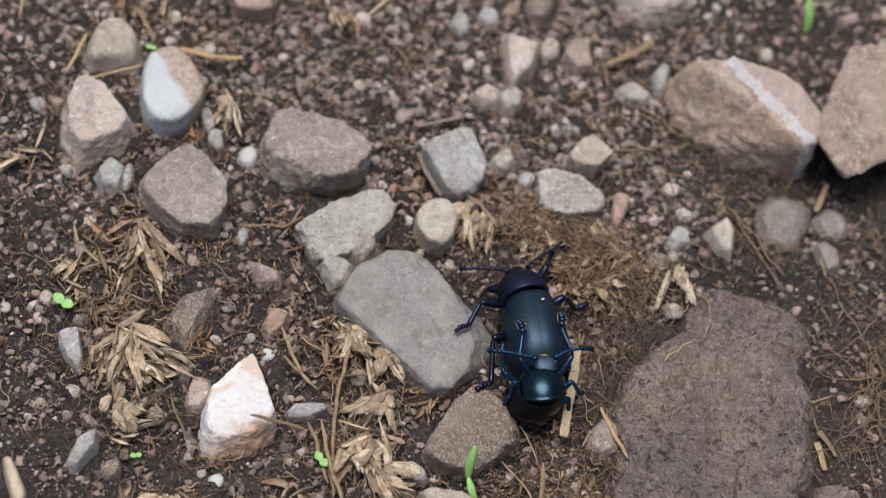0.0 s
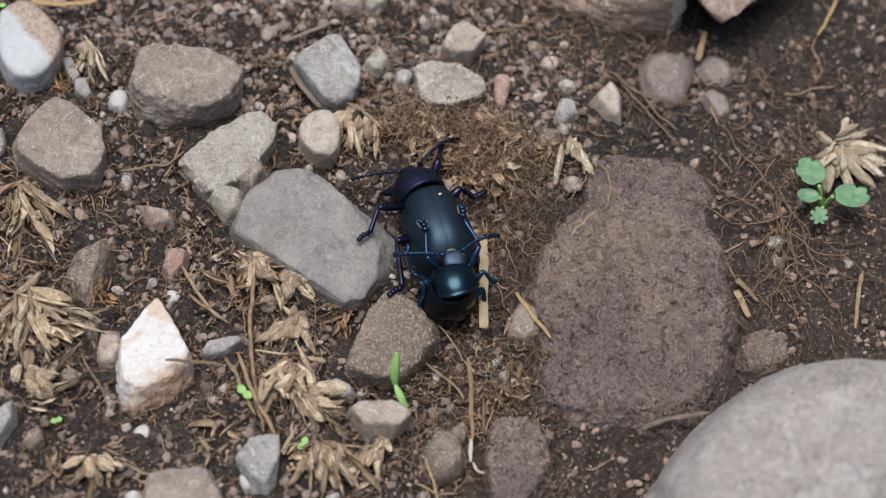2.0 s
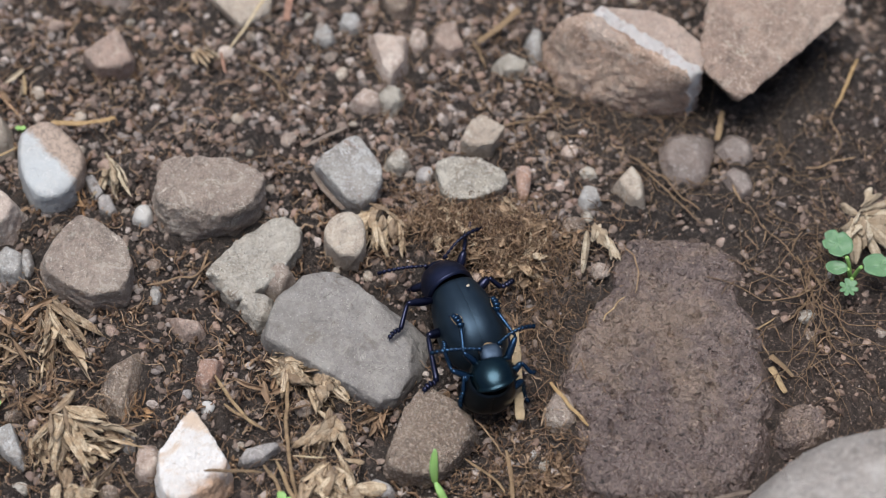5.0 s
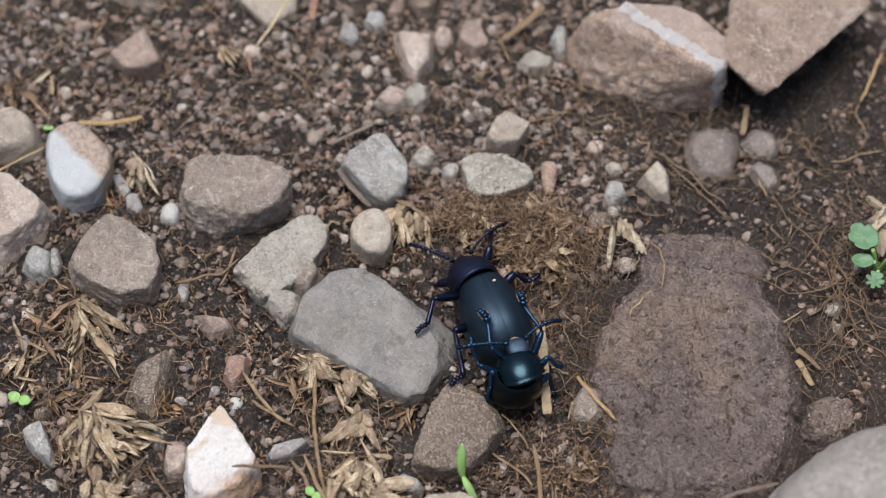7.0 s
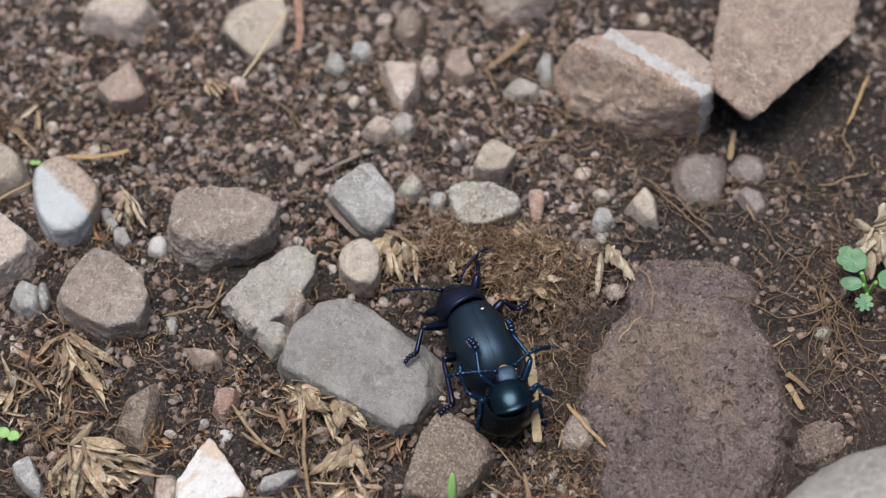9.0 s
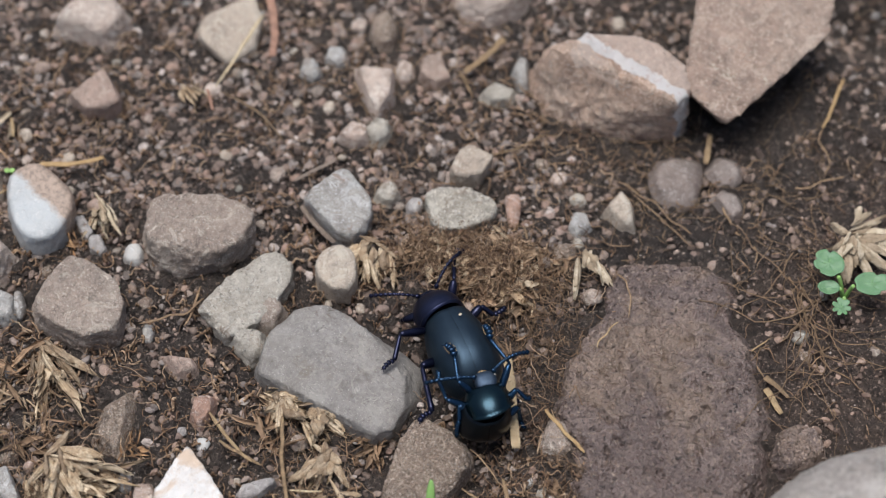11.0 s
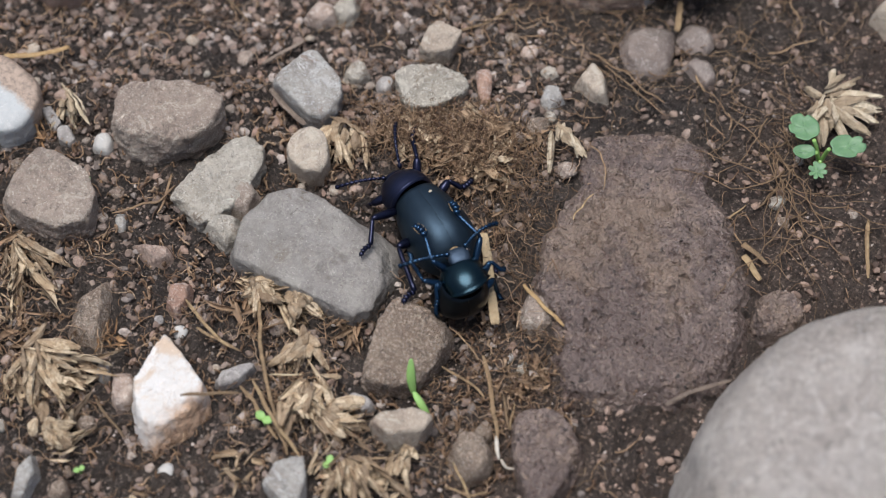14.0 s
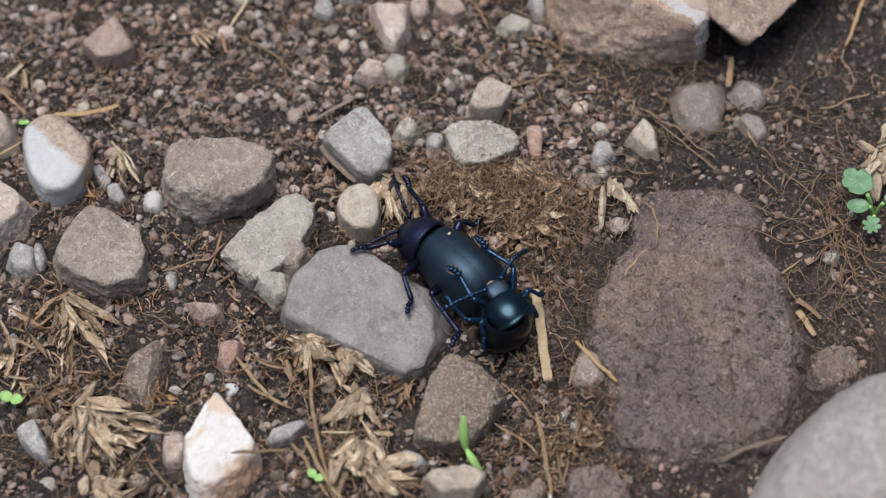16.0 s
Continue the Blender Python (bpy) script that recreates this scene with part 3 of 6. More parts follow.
rock("pebble", 0.5, 30.8, 3, [(-163, 1.4), (-90, 1.7), (-29, 1.4), (14, 1.3), (84, 1.7), (157, 1.3)], 'pink_pale_stone', "small rounded pale pink pebble", 7, 10)
rock("pebble", -11.9, 31.3, 2.8, [(-125, 1.4), (-42, 1.5), (23, 1.2), (84, 1.8), (168, 1.4)], 'blue_grey_stone', "small blue grey pebble in soil", 9, 10)
rock("pebble", -8.5, 33.2, 2.8, [(-131, 1.2), (-51, 1.5), (20, 1.4), (85, 1.6), (159, 1.5)], 'blue_grey_stone', "small grey pebble among gravel", 9, 10)
rock("pebble", 12.7, 26.9, 2.2, [(-149, 2.2), (-82, 1.6), (-23, 2.2), (66, 1.5), (129, 1.6)], 'pale_stone', "pale broken stone chip in soil", 16, 16)
rock("pebble", 15.8, 30.3, 3, [(-160, 1.1), (-61, 2.4), (-2, 1.1), (71, 2.6), (159, 1.1)], 'blue_grey_stone', "pale blue grey pebble beside rock", 9, 12)
rock("stone", -41.3, 39.2, 5, [(-108, 3.0), (-40, 4.1), (31, 4.7), (104, 3.0), (150, 4.0)], 'pink_pale_stone', "pale pinkish rounded stone", 9, 14)
rock("pebble", -2.2, 37.2, 4, [(-154, 2.1), (-78, 2.9), (-12, 1.8), (24, 2.0), (105, 2.9), (170, 1.8)], 'brown_stone', "rounded brown pebble in gravel", 7, 10)
rock("stone", 12.8, 43.1, 5, [(-134, 4.8), (-73, 4.1), (-30, 4.5), (26, 4.7), (110, 3.5), (171, 4.9)], 'pink_pale_stone', "smooth pale pinkish stone", 9, 14)
rock("stone", -23.0, 37.9, 1.3, [(-160, 4.1, 4.1), (-137, 3.7, 3.7), (-59, 4.6, 4.6), (-13, 4.2, 4.2), (18, 4.9, 4.9), (113, 3.6, 3.6), (139, 3.9, 3.9), (165, 4.6, 3.5)], 'tan_stone', "flat yellowish tan stone lying on gravel", 30, top=(-90, 3))
rock("pebble", -6.4, 21.2, 2.6, [(-117, 1.6), (-78, 1.7), (-8, 2.1), (66, 1.5), (140, 1.2)], 'pink_pale_stone', "low pale pink pebble in gravel", 10, 16)
rock("pebble", -3.3, 21.4, 2.6, [(-135, 1.4), (-67, 1.8), (-7, 1.8), (66, 1.8), (135, 1.4)], 'pale_stone', "low pale stone chip in gravel", 10, 16)
rock("slate_flake", -48.0, -28.9, 1.6, [(-155, 1.2), (-137, 1.0), (-123, 1.3), (10, 1.6), (23, 1.3), (117, 2.5)], 'blue_grey_stone', "bluish grey flake in soil", 16, 10)
rock("pebble", -33.9, -28.0, 2.6, [(-161, 0.9), (-90, 1.4), (0, 0.9), (53, 1.0), (150, 0.8)], 'blue_grey_stone', "small grey pebble beside husks", 8, 10)
rock("pebble", -42.7, -41.4, 3.6, [(-113, 2.8), (-25, 1.1), (14, 1.6), (132, 1.6), (170, 1.1)], 'blue_grey_stone', "dark bluish grey stone in soil", 14, 12)
rock("pebble", -38.8, -43.0, 3, [(-124, 1.2), (-59, 1.1), (11, 1.1), (96, 1.3), (162, 1.0)], 'brown_stone', "brown crumbly pebble in soil", 9, 12)
rock("pebble", -35.7, -34.9, 2.6, [(-136, 0.8), (-61, 1.0), (12, 1.1), (82, 1.1), (149, 1.1)], 'brown_stone', "brown crumbly pebble in soil", 9, 12)
rock("pebble", -2.0, 11.7, 3, [(-150, 1.7), (-90, 1.6), (-40, 1.5), (21, 1.5), (98, 1.5), (154, 1.4)], 'pale_stone', "small pale grey pebble beside angular stone", 9, 12)
rock("pebble", 1.5, 9.8, 2.6, [(-167, 1.1), (-112, 1.3), (-42, 1.0), (11, 1.2), (87, 1.4), (147, 1.2)], 'slate', "small dark slate grey pebble", 8, 12)
rock("pebble", 18.9, -30.2, 2, [(-132, 0.7), (-66, 0.8), (12, 1.0), (83, 0.8), (142, 0.8)], 'tan_stone', "tiny tan pebble in soil", 8, 12)
rock("pebble", -3.5, -34.0, 3, [(-161, 1.5), (-113, 1.2), (-69, 1.4), (27, 1.3), (70, 1.0), (131, 1.6)], 'slate', "dark damp grey pebble", 7, 12)
rock("pebble", -48.1, -3.8, 3, [(-149, 0.9), (-17, 0.9), (14, 0.7), (95, 2.1), (179, 0.8)], 'blue_grey_stone', "small blue grey pebble in soil", 8, 12)
rock("pebble", -26.4, -49.9, 3, [(-141, 0.8), (-49, 1.0), (23, 1.1), (89, 1.3), (154, 1.3)], 'milky_quartz', "small white quartz pebble", 7, 10)
rock("pebble", -13.6, -46.5, 3, [(-139, 1.0), (-42, 1.1), (16, 1.1), (81, 1.5), (159, 1.1)], 'milky_quartz', "small white rounded pebble", 7, 10)
rock("pebble", 15.9, -30.6, 1.8, [(-148, 0.7), (-59, 0.8), (0, 0.8), (70, 0.9), (151, 0.6)], 'pale_stone', "tiny pale pebble in dark soil", 8, 10)
rock("pebble", 20.7, -51.5, 2.5, [(-145, 1.1), (-47, 1.0), (15, 1.1), (93, 1.6), (161, 1.1)], 'pale_stone', "tiny pale pebble in gravel", 8, 10)
rock("cream_pebble", -49.3, -47.7, 3, [(-155, 0.8), (-148, 0.7), (-92, 3.1), (11, 1.7), (38, 1.0), (94, 3.2)], 'husk_tan', "elongated cream coloured seed pod on soil", 8, 8)


# ---- more materials ----
def fibre_material(name, a, b, dark, rough=0.7, along=9.0):
    n = Nodes(name)
    col = n.mix(n.ramp(n.noise(0.9, 4, 0.6), 0.42, 0.58), a, b)
    strand = n.tree.nodes.new("ShaderNodeAttribute")
    strand.attribute_name = "strand"
    col = n.mix(n.ramp(strand.outputs["Fac"], 0.50, 1.35), col, dark)
    col = n.mix(n.ramp(n.random, 0.25, 1.2), col, dark)
    col = n.mix(n.ramp(n.noise(3.5, 3, 0.6), 0.50, 0.68), col, n.mix(0.5, col, dark))
    n.bump([(n.noise(along, 2, 0.5), 0.7, 0.2), (n.noise(1.4, 3, 0.5), 0.7, 0.5)])
    return n.done(col, rough, 0.3)


MATS.update({
    "straw_mat": fibre_material("straw", (0.46, 0.34, 0.19), (0.36, 0.25, 0.135), (0.20, 0.13, 0.075)),
    "pale_straw": fibre_material("pale_straw", (0.62, 0.52, 0.36), (0.53, 0.42, 0.265), (0.36, 0.26, 0.15)),
    "gold_straw": fibre_material("gold_straw", (0.53, 0.38, 0.20), (0.43, 0.295, 0.15), (0.27, 0.16, 0.07)),
    "brown_straw": fibre_material("brown_straw", (0.30, 0.205, 0.115), (0.22, 0.148, 0.085), (0.12, 0.08, 0.05)),
    "red_bark": fibre_material("red_bark", (0.38, 0.215, 0.15), (0.28, 0.16, 0.115), (0.17, 0.09, 0.06)),
    "grey_wood": fibre_material("grey_wood", (0.165, 0.125, 0.098), (0.115, 0.085, 0.068), (0.26, 0.205, 0.165)),
    "root_mat": fibre_material("root_fibre", (0.33, 0.225, 0.135), (0.25, 0.165, 0.10), (0.15, 0.095, 0.058)),
    "white_fibre": fibre_material("white_fibre", (0.68, 0.65, 0.58), (0.55, 0.50, 0.43), (0.36, 0.31, 0.25)),
    "husk_mat": fibre_material("dry_husk", (0.62, 0.50, 0.35), (0.42, 0.305, 0.19), (0.16, 0.105, 0.066)),
    "brown_husk": fibre_material("brown_husk", (0.40, 0.262, 0.16), (0.29, 0.185, 0.112), (0.12, 0.08, 0.05)),
    "orange_husk": fibre_material("orange_husk", (0.44, 0.265, 0.135), (0.33, 0.19, 0.10), (0.19, 0.115, 0.065)),
    "moss_husk": fibre_material("dry_moss", (0.54, 0.39, 0.26), (0.40, 0.275, 0.175), (0.20, 0.14, 0.085)),
    "pale_husk": fibre_material("pale_husk", (0.66, 0.57, 0.43), (0.50, 0.41, 0.29), (0.27, 0.195, 0.125)),
})


def leaf_green(name, a, b):
    n = Nodes(name)
    col = n.mix(n.ramp(n.noise(0.7, 4, 0.6), 0.3, 0.7), a, b)
    n.bump([(n.noise(2.2, 3, 0.5), 0.4, 0.1)])
    n.bsdf.inputs["Subsurface Weight"].default_value = 0.15
    n.bsdf.inputs["Subsurface Radius"].default_value = (0.0006, 0.0010, 0.0003)
    return n.done(col, 0.5, 0.4)


LEAF = leaf_green("seedling_leaf", (0.10, 0.205, 0.10), (0.14, 0.25, 0.13))
SPROUT = leaf_green("sprout_leaf", (0.22, 0.40, 0.11), (0.28, 0.46, 0.15))


def island_material(name, tones, rough=0.85, wet=False):
    """One colour per loose grain, with fine grain and relief."""
    n = Nodes(name)
    geo = n.tree.nodes.new("ShaderNodeNewGeometry")
    ramp = n.tree.nodes.new("ShaderNodeValToRGB")
    ramp.color_ramp.interpolation = "CONSTANT"
    n.link(geo.outputs["Random Per Island"], ramp.inputs["Fac"])
    els = ramp.color_ramp.elements
    for i, tone in enumerate(tones):
        e = els[i] if i < len(els) else els.new(i / len(tones))
        e.position, e.color = i / len(tones), (*tone, 1)
    col = n.mix(n.ramp(n.noise(2.0, 4, 0.6), 0.35, 0.75), ramp.outputs["Color"], n.mix(0.55, ramp.outputs["Color"], (0.07, 0.05, 0.04)))
    if wet:
        col = n.damp(col)
    n.bump([(n.noise(3.0, 4, 0.6), 0.6, 0.5)])
    return n.done(col, rough, 0.3)


GRAVEL = island_material("gravel", [(0.263, 0.200, 0.164), (0.320, 0.237, 0.198), (0.222, 0.166, 0.137), (0.375, 0.297, 0.253), (0.245, 0.209, 0.187), (0.320, 0.218, 0.174),
                                    (0.300, 0.255, 0.230), (0.199, 0.147, 0.121), (0.522, 0.445, 0.396), (0.263, 0.191, 0.156), (0.185, 0.154, 0.137), (0.375, 0.260, 0.202)])
CRUMB = island_material("soil_crumb", [(0.070, 0.050, 0.041), (0.182, 0.133, 0.107), (0.040, 0.029, 0.024), (0.326, 0.252, 0.206), (0.222, 0.165, 0.134), (0.098, 0.070, 0.056), (0.282, 0.207, 0.164)], 0.8, True)
FIBRES = island_material("plant_fibre", [(0.318, 0.199, 0.118), (0.424, 0.280, 0.171), (0.201, 0.123, 0.076), (0.254, 0.157, 0.093), (0.138, 0.085, 0.057), (0.498, 0.351, 0.230)], 0.75)


# ---- straw, twigs, roots ----
def smooth_path(points, steps=7):
    pts = [Vector(p) for p in points]
    pts = [pts[0] * 2 - pts[1]] + pts + [pts[-1] * 2 - pts[-2]]
    out = []
    for i in range(1, len(pts) - 2):
        a, b, c, d = pts[i - 1 : i + 3]
        for k in range(steps):
            t = k / steps
            out.append(0.5 * (2 * b + (c - a) * t + (2 * a - 5 * b + 4 * c - d) * t * t + (3 * b - a - 3 * c + d) * t**3))
    return out + [pts[-2]]


def tube(path, radii, sides=8, flat=1.0, wobble=0.0, seed=0, bm=None):
    """A tube along a path in millimetres, with closed ends."""
    bm = bm or bmesh.new()
    layer = bm.verts.layers.float.get("strand") or bm.verts.layers.float.new("strand")
    rings = []
    for i, p in enumerate(path):
        ahead = (path[min(i + 1, len(path) - 1)] - path[max(i - 1, 0)]).normalized()
        side = ahead.cross(Vector((0, 0, 1)))
        side = side.normalized() if side.length > 1e-4 else Vector((1, 0, 0))
        up = side.cross(ahead)
        ring = []
        for k in range(sides):
            a = 2 * math.pi * k / sides
            ridge = noise.noise(Vector((i * 0.06, k * 1.7, seed * 3.3)))
            r = radii[i] * (1 + wobble * ridge)
            v = bm.verts.new((p + side * (r * math.cos(a)) + up * (r * flat * math.sin(a))) * MM)
            v[layer] = 0.5 - 0.9 * ridge + 0.5 * noise.noise(Vector((i * 0.3, k * 2.9, seed * 1.3)))
            ring.append(v)
        rings.append(ring)
    for a, b in zip(rings, rings[1:]):
        for k in range(sides):
            bm.faces.new((a[k], a[(k + 1) % sides], b[(k + 1) % sides], b[k]))
    bm.faces.new(rings[0][::-1])
    bm.faces.new(rings[-1])
    return bm


stick_count = [0]


def straw(name, points, width, mat, label, z, flat=0.6, taper=0.8):
    stick_count[0] += 1
    n = stick_count[0]
    x0, y0 = points[0]
    base = Vector((x0, y0, 0))
    pts = []
    for i, (x, y) in enumerate(points):
        sag = 0.4 * noise.noise(Vector((n * 1.7, i * 2.1, 0)))
        pts.append(Vector((x, y, max(z + sag, ground_height(x, y) + width * 0.3))) - base)
    path = smooth_path(pts, 9)
    m = len(path) - 1
    sway = 0.55 if name == "root" else 0.22
    for i, p in enumerate(path):
        bend = Vector((noise.noise(p * 0.45 + Vector((n, 0, 0))), noise.noise(p * 0.45 + Vector((0, n, 5))), 0.4 * noise.noise(p * 0.6 + Vector((n, n, 0)))))
        path[i] = p + bend * sway
    ends = [min(1.0, (0.8 if width > 0.8 else 0.5) + 0.2 * min(i, m - i)) for i in range(m + 1)]
    radii = [0.47 * width * ends[i] * (1 - (1 - taper) * i / m) * (1 + 0.18 * noise.noise(Vector((i * 0.7, n, 7)))) for i in range(m + 1)]
    ob = link_mesh(name, tube(path, radii, 12, flat * (0.45 if width > 0.8 else 0.75), 0.16 if width > 0.8 else 0.4, n), MATS[mat])
    ob.matrix_basis = pose(x0 * MM, y0 * MM, 0)
    group = {"straw": "dry straw pieces", "root": "thin roots", "twig": "twigs", "bark_chip": "bark chips", "wood_sliver": "wood slivers"}[name]
    return tagged(ob, label, name.replace("_", " "), group)


# ---- husks and chaff ----
def flake_mesh(seed):
    """One dry bract, 1 mm long along +x: pointed, cupped, curled, with thickness."""
    rng = random.Random(seed)
    bm = bmesh.new()
    curl, cup = rng.uniform(-1.5, 1.7), rng.uniform(0.2, 1.5)
    wide = rng.uniform(0.02, 0.05) if rng.random() < 0.5 else rng.uniform(0.055, 0.14)
    ragged, blunt, twist = rng.uniform(0.6, 1.8), rng.uniform(0.3, 0.9), rng.uniform(-1.3, 1.3)
    layers = []
    strand = bm.verts.layers.float.new("strand")
    for side in (0, 1):
        rows = []
        for i in range(8):
            s = i / 7
            w = wide * (math.sin(math.pi * min(1, s * 0.90 + 0.08)) ** blunt) * (1 + ragged * 0.5 * noise.noise(Vector((s * 4, seed, 1))))
            a = curl * (s - 0.2)
            cx, cz = math.sin(a) / max(abs(curl), 0.1) if abs(curl) > 0.1 else s, (1 - math.cos(a)) / max(abs(curl), 0.1) * (1 if curl > 0 else -1)
            cx = s if abs(curl) <= 0.1 else s * math.cos(a * 0.5)
            row = []
            for k in range(9):
                u = (k - 4) / 4
                z = cz * 0.6 + cup * w * u * u - side * 0.018 + 0.05 * noise.noise(Vector((s * 5, u * 4, seed)))
                ct, st, dz = math.cos(twist * s), math.sin(twist * s), z - cz * 0.6
                rib = noise.noise(Vector((s * 0.8, k * 2.3, seed * 5.1)))
                dz += 0.22 * w * rib
                v = bm.verts.new(Vector((cx + 0.42 * rib * s**4, w * u * ct - dz * st, cz * 0.6 + w * u * st + dz * ct)) * MM)
                v[strand] = 0.5 + 1.1 * rib + 0.35 * (0.3 - s)
                row.append(v)
            rows.append(row)
        layers.append(rows)
    for side, rows in enumerate(layers):
        for a, b in zip(rows, rows[1:]):
            for k in range(8):
                f = (a[k], a[k + 1], b[k + 1], b[k])
                bm.faces.new(f if side else f[::-1])
    top, low = layers
    for i in range(7):
        bm.faces.new((top[i][0], top[i + 1][0], low[i + 1][0], low[i][0]))
        bm.faces.new((top[i + 1][8], top[i][8], low[i][8], low[i + 1][8]))
    mesh = bpy.data.meshes.new("bract")
    bm.to_mesh(mesh)
    bm.free()
    mesh.polygons.foreach_set("use_smooth", [True] * len(mesh.polygons))
    return mesh


FLAKES = {}
tuft_count = [0]


def tuft(name, x, y, rx, ry, n, size, mat, label, direction=None, spread=60):
    tuft_count[0] += 1
    rng = random.Random(tuft_count[0] * 31)
    thing = new(name)
    thing.matrix_basis = pose(x * MM, y * MM, ground_height(x, y) * MM)
    thing.empty_display_size = 0.002
    tagged(thing, label, {"dry_moss_mat": "dry moss"}.get(name, "husks"), "dry husks and chaff")
    for i in range(round(n * 2.2)):
        kind = (mat, rng.randrange(18))
        if kind not in FLAKES:
            FLAKES[kind] = flake_mesh(kind[1] + 10)
            FLAKES[kind].materials.append(MATS[mat])
            if kind[1]:
                FLAKES[kind].name = "bract"
        ob = new("bract", FLAKES[kind])
        ob.parent = thing
        length = size * (0.4 + 1.0 * rng.random() ** 1.3)
        if direction is None:
            r, a = math.sqrt(rng.random()), rng.uniform(0, 6.28)
            px, py, turn = rx * r * math.cos(a), ry * r * math.sin(a), rng.uniform(0, 360)
        else:
            d, u, back = radians(direction), rng.uniform(-1, 1), rng.uniform(-1.0, 0.45)
            across = min(rx, ry) * 0.9 * u * (1.0 + 0.35 * back)
            px, py = math.cos(d) * max(rx, ry) * back - math.sin(d) * across, math.sin(d) * max(rx, ry) * back + math.cos(d) * across
            turn = direction + 0.8 * spread * u + rng.gauss(0, 13)
        low = ground_height(x + px, y + py) - ground_height(x, y)
        m = pose(px * MM, py * MM, (low + rng.uniform(0.3, 0.6) + 1.5 * rng.random() ** 2 * min(1, size / 2.5)) * MM, rng.uniform(-50, 50), rng.uniform(-26, 12), turn)
        ob.matrix_basis = m @ Matrix.Diagonal((length, length * (rng.uniform(1.2, 3.6) if name == "dry_moss_mat" else rng.uniform(0.7, 1.5)), length, 1))
    return thing


straw("straw", [(-18.3, 38.5), (-21.3, 32.4), (-24.3, 26.7)], 0.47, "pale_straw", "long pale cream grass stalk lying on gravel", 3.6, 0.6, 0.8)
straw("twig", [(-17.6, 43.0), (-16.8, 37.0), (-16.9, 32.4)], 1.3, "red_bark", "dull red woody stalk lying on gravel", 2.6, 0.6, 0.8)
straw("bark_chip", [(-25.5, 28.1), (-24.6, 24.6)], 0.59, "red_bark", "short reddish brown bark chip", 1.2, 0.6, 0.8)
straw("twig", [(-23.7, 27.7), (-19.2, 24.6), (-15.3, 20.0)], 0.35, "brown_straw", "thin brown twig among gravel", 1.2, 0.6, 0.8)
straw("straw", [(-46.5, 15.7), (-42.2, 15.9), (-38.4, 16.6)], 0.86, "gold_straw", "golden yellow straw piece on soil", 2.5, 0.6, 0.8)
straw("straw", [(-58.7, 6.6), (-55.0, 9.0), (-49.7, 12.6)], 0.41, "straw_mat", "thin straw leaning on quartz pebble", 2.5, 0.6, 0.8)
straw("straw", [(13.9, 35.1), (11.2, 32.2), (8.4, 29.8)], 1.00, "straw_mat", "broken tan straw piece on soil", 2, 0.6, 0.8)
straw("straw", [(7.9, 30.6), (9.3, 26.4)], 0.41, "brown_straw", "short brown straw piece on gravel", 1.2, 0.6, 0.8)
straw("twig", [(10.7, 17.1), (15.1, 18.3), (19.1, 20.5)], 0.35, "brown_straw", "thin brown twig on soil", 1.2, 0.6, 0.8)
straw("straw", [(58.6, 28.4), (56.7, 24.1), (54.9, 20.4)], 0.53, "gold_straw", "orange tan straw on damp soil", 1.5, 0.6, 0.8)
straw("root", [(55.0, 20.6), (54.5, 18.1), (55.1, 15.5), (54.7, 13.3)], 0.24, "root_mat", "thin orange brown root on clay", 1.2, 0.6, 0.8)
straw("straw", [(12.4, -13.1), (12.8, -19.3), (13.0, -25.5)], 1.21, "pale_straw", "flat pale straw beside the beetles", 2.2, 0.45, 1)
straw("straw", [(16.7, -20.5), (18.7, -23.3), (21.0, -26.4)], 0.59, "gold_straw", "golden straw lying across a pebble", 2.6, 0.6, 0.8)
straw("bark_chip", [(39.2, 15.2), (40.3, 19.8)], 0.93, "straw_mat", "pale brown bark chip", 1.5, 0.6, 0.8)
straw("bark_chip", [(43.8, -17.6), (44.6, -19.3), (45.5, -21.1)], 1.00, "straw_mat", "split tan wood chip on clay", 1.5, 0.5, 0.7)
straw("bark_chip", [(43.8, -16.2), (44.8, -17.1), (46.3, -19.1)], 0.93, "brown_straw", "dark orange brown wood chip", 2, 0.4, 0.5)
straw("straw", [(-15.0, -20.7), (-15.0, -25.9), (-14.3, -31.8), (-12.2, -40.9)], 0.59, "brown_straw", "long dull yellow grass stalk", 2.2, 0.6, 0.8)
straw("straw", [(-16.0, -31.2), (-13.6, -36.4), (-10.5, -41.4)], 0.59, "straw_mat", "bent dry grass stalk on husks", 2.6, 0.6, 0.8)
straw("straw", [(-24.2, -34.0), (-20.9, -33.8), (-17.2, -34.2)], 0.47, "brown_straw", "brown straw crossing the white quartz stone", 5.2, 0.5, 0.8)
straw("straw", [(-17.5, -31.6), (-15.6, -34.6), (-13.3, -38.7)], 0.53, "brown_straw", "dry grass stalk among husks", 2.0, 0.6, 0.8)
straw("straw", [(-14.0, -30.7), (-10.1, -30.8)], 0.29, "pale_straw", "thin pale grass stalk on husks", 2.6, 0.6, 0.8)
straw("straw", [(-23.8, -19.7), (-21.5, -23.2), (-18.5, -26.5)], 0.53, "straw_mat", "dry straw on soil", 1.6, 0.6, 0.8)
straw("straw", [(-22.6, -23.5), (-20.1, -25.2), (-17.4, -26.8)], 0.47, "brown_straw", "dry brown straw on soil", 1.6, 0.6, 0.8)
straw("root", [(-33.0, -7.1), (-28.8, -6.4), (-26.7, -5.4), (-25.1, -4.0)], 0.35, "root_mat", "tan root stub on soil", 1.6, 0.6, 0.8)
straw("root", [(-25.8, -1.9), (-26.3, -5.2), (-27.1, -7.4)], 0.35, "root_mat", "short brown root on soil", 1.2, 0.6, 0.8)
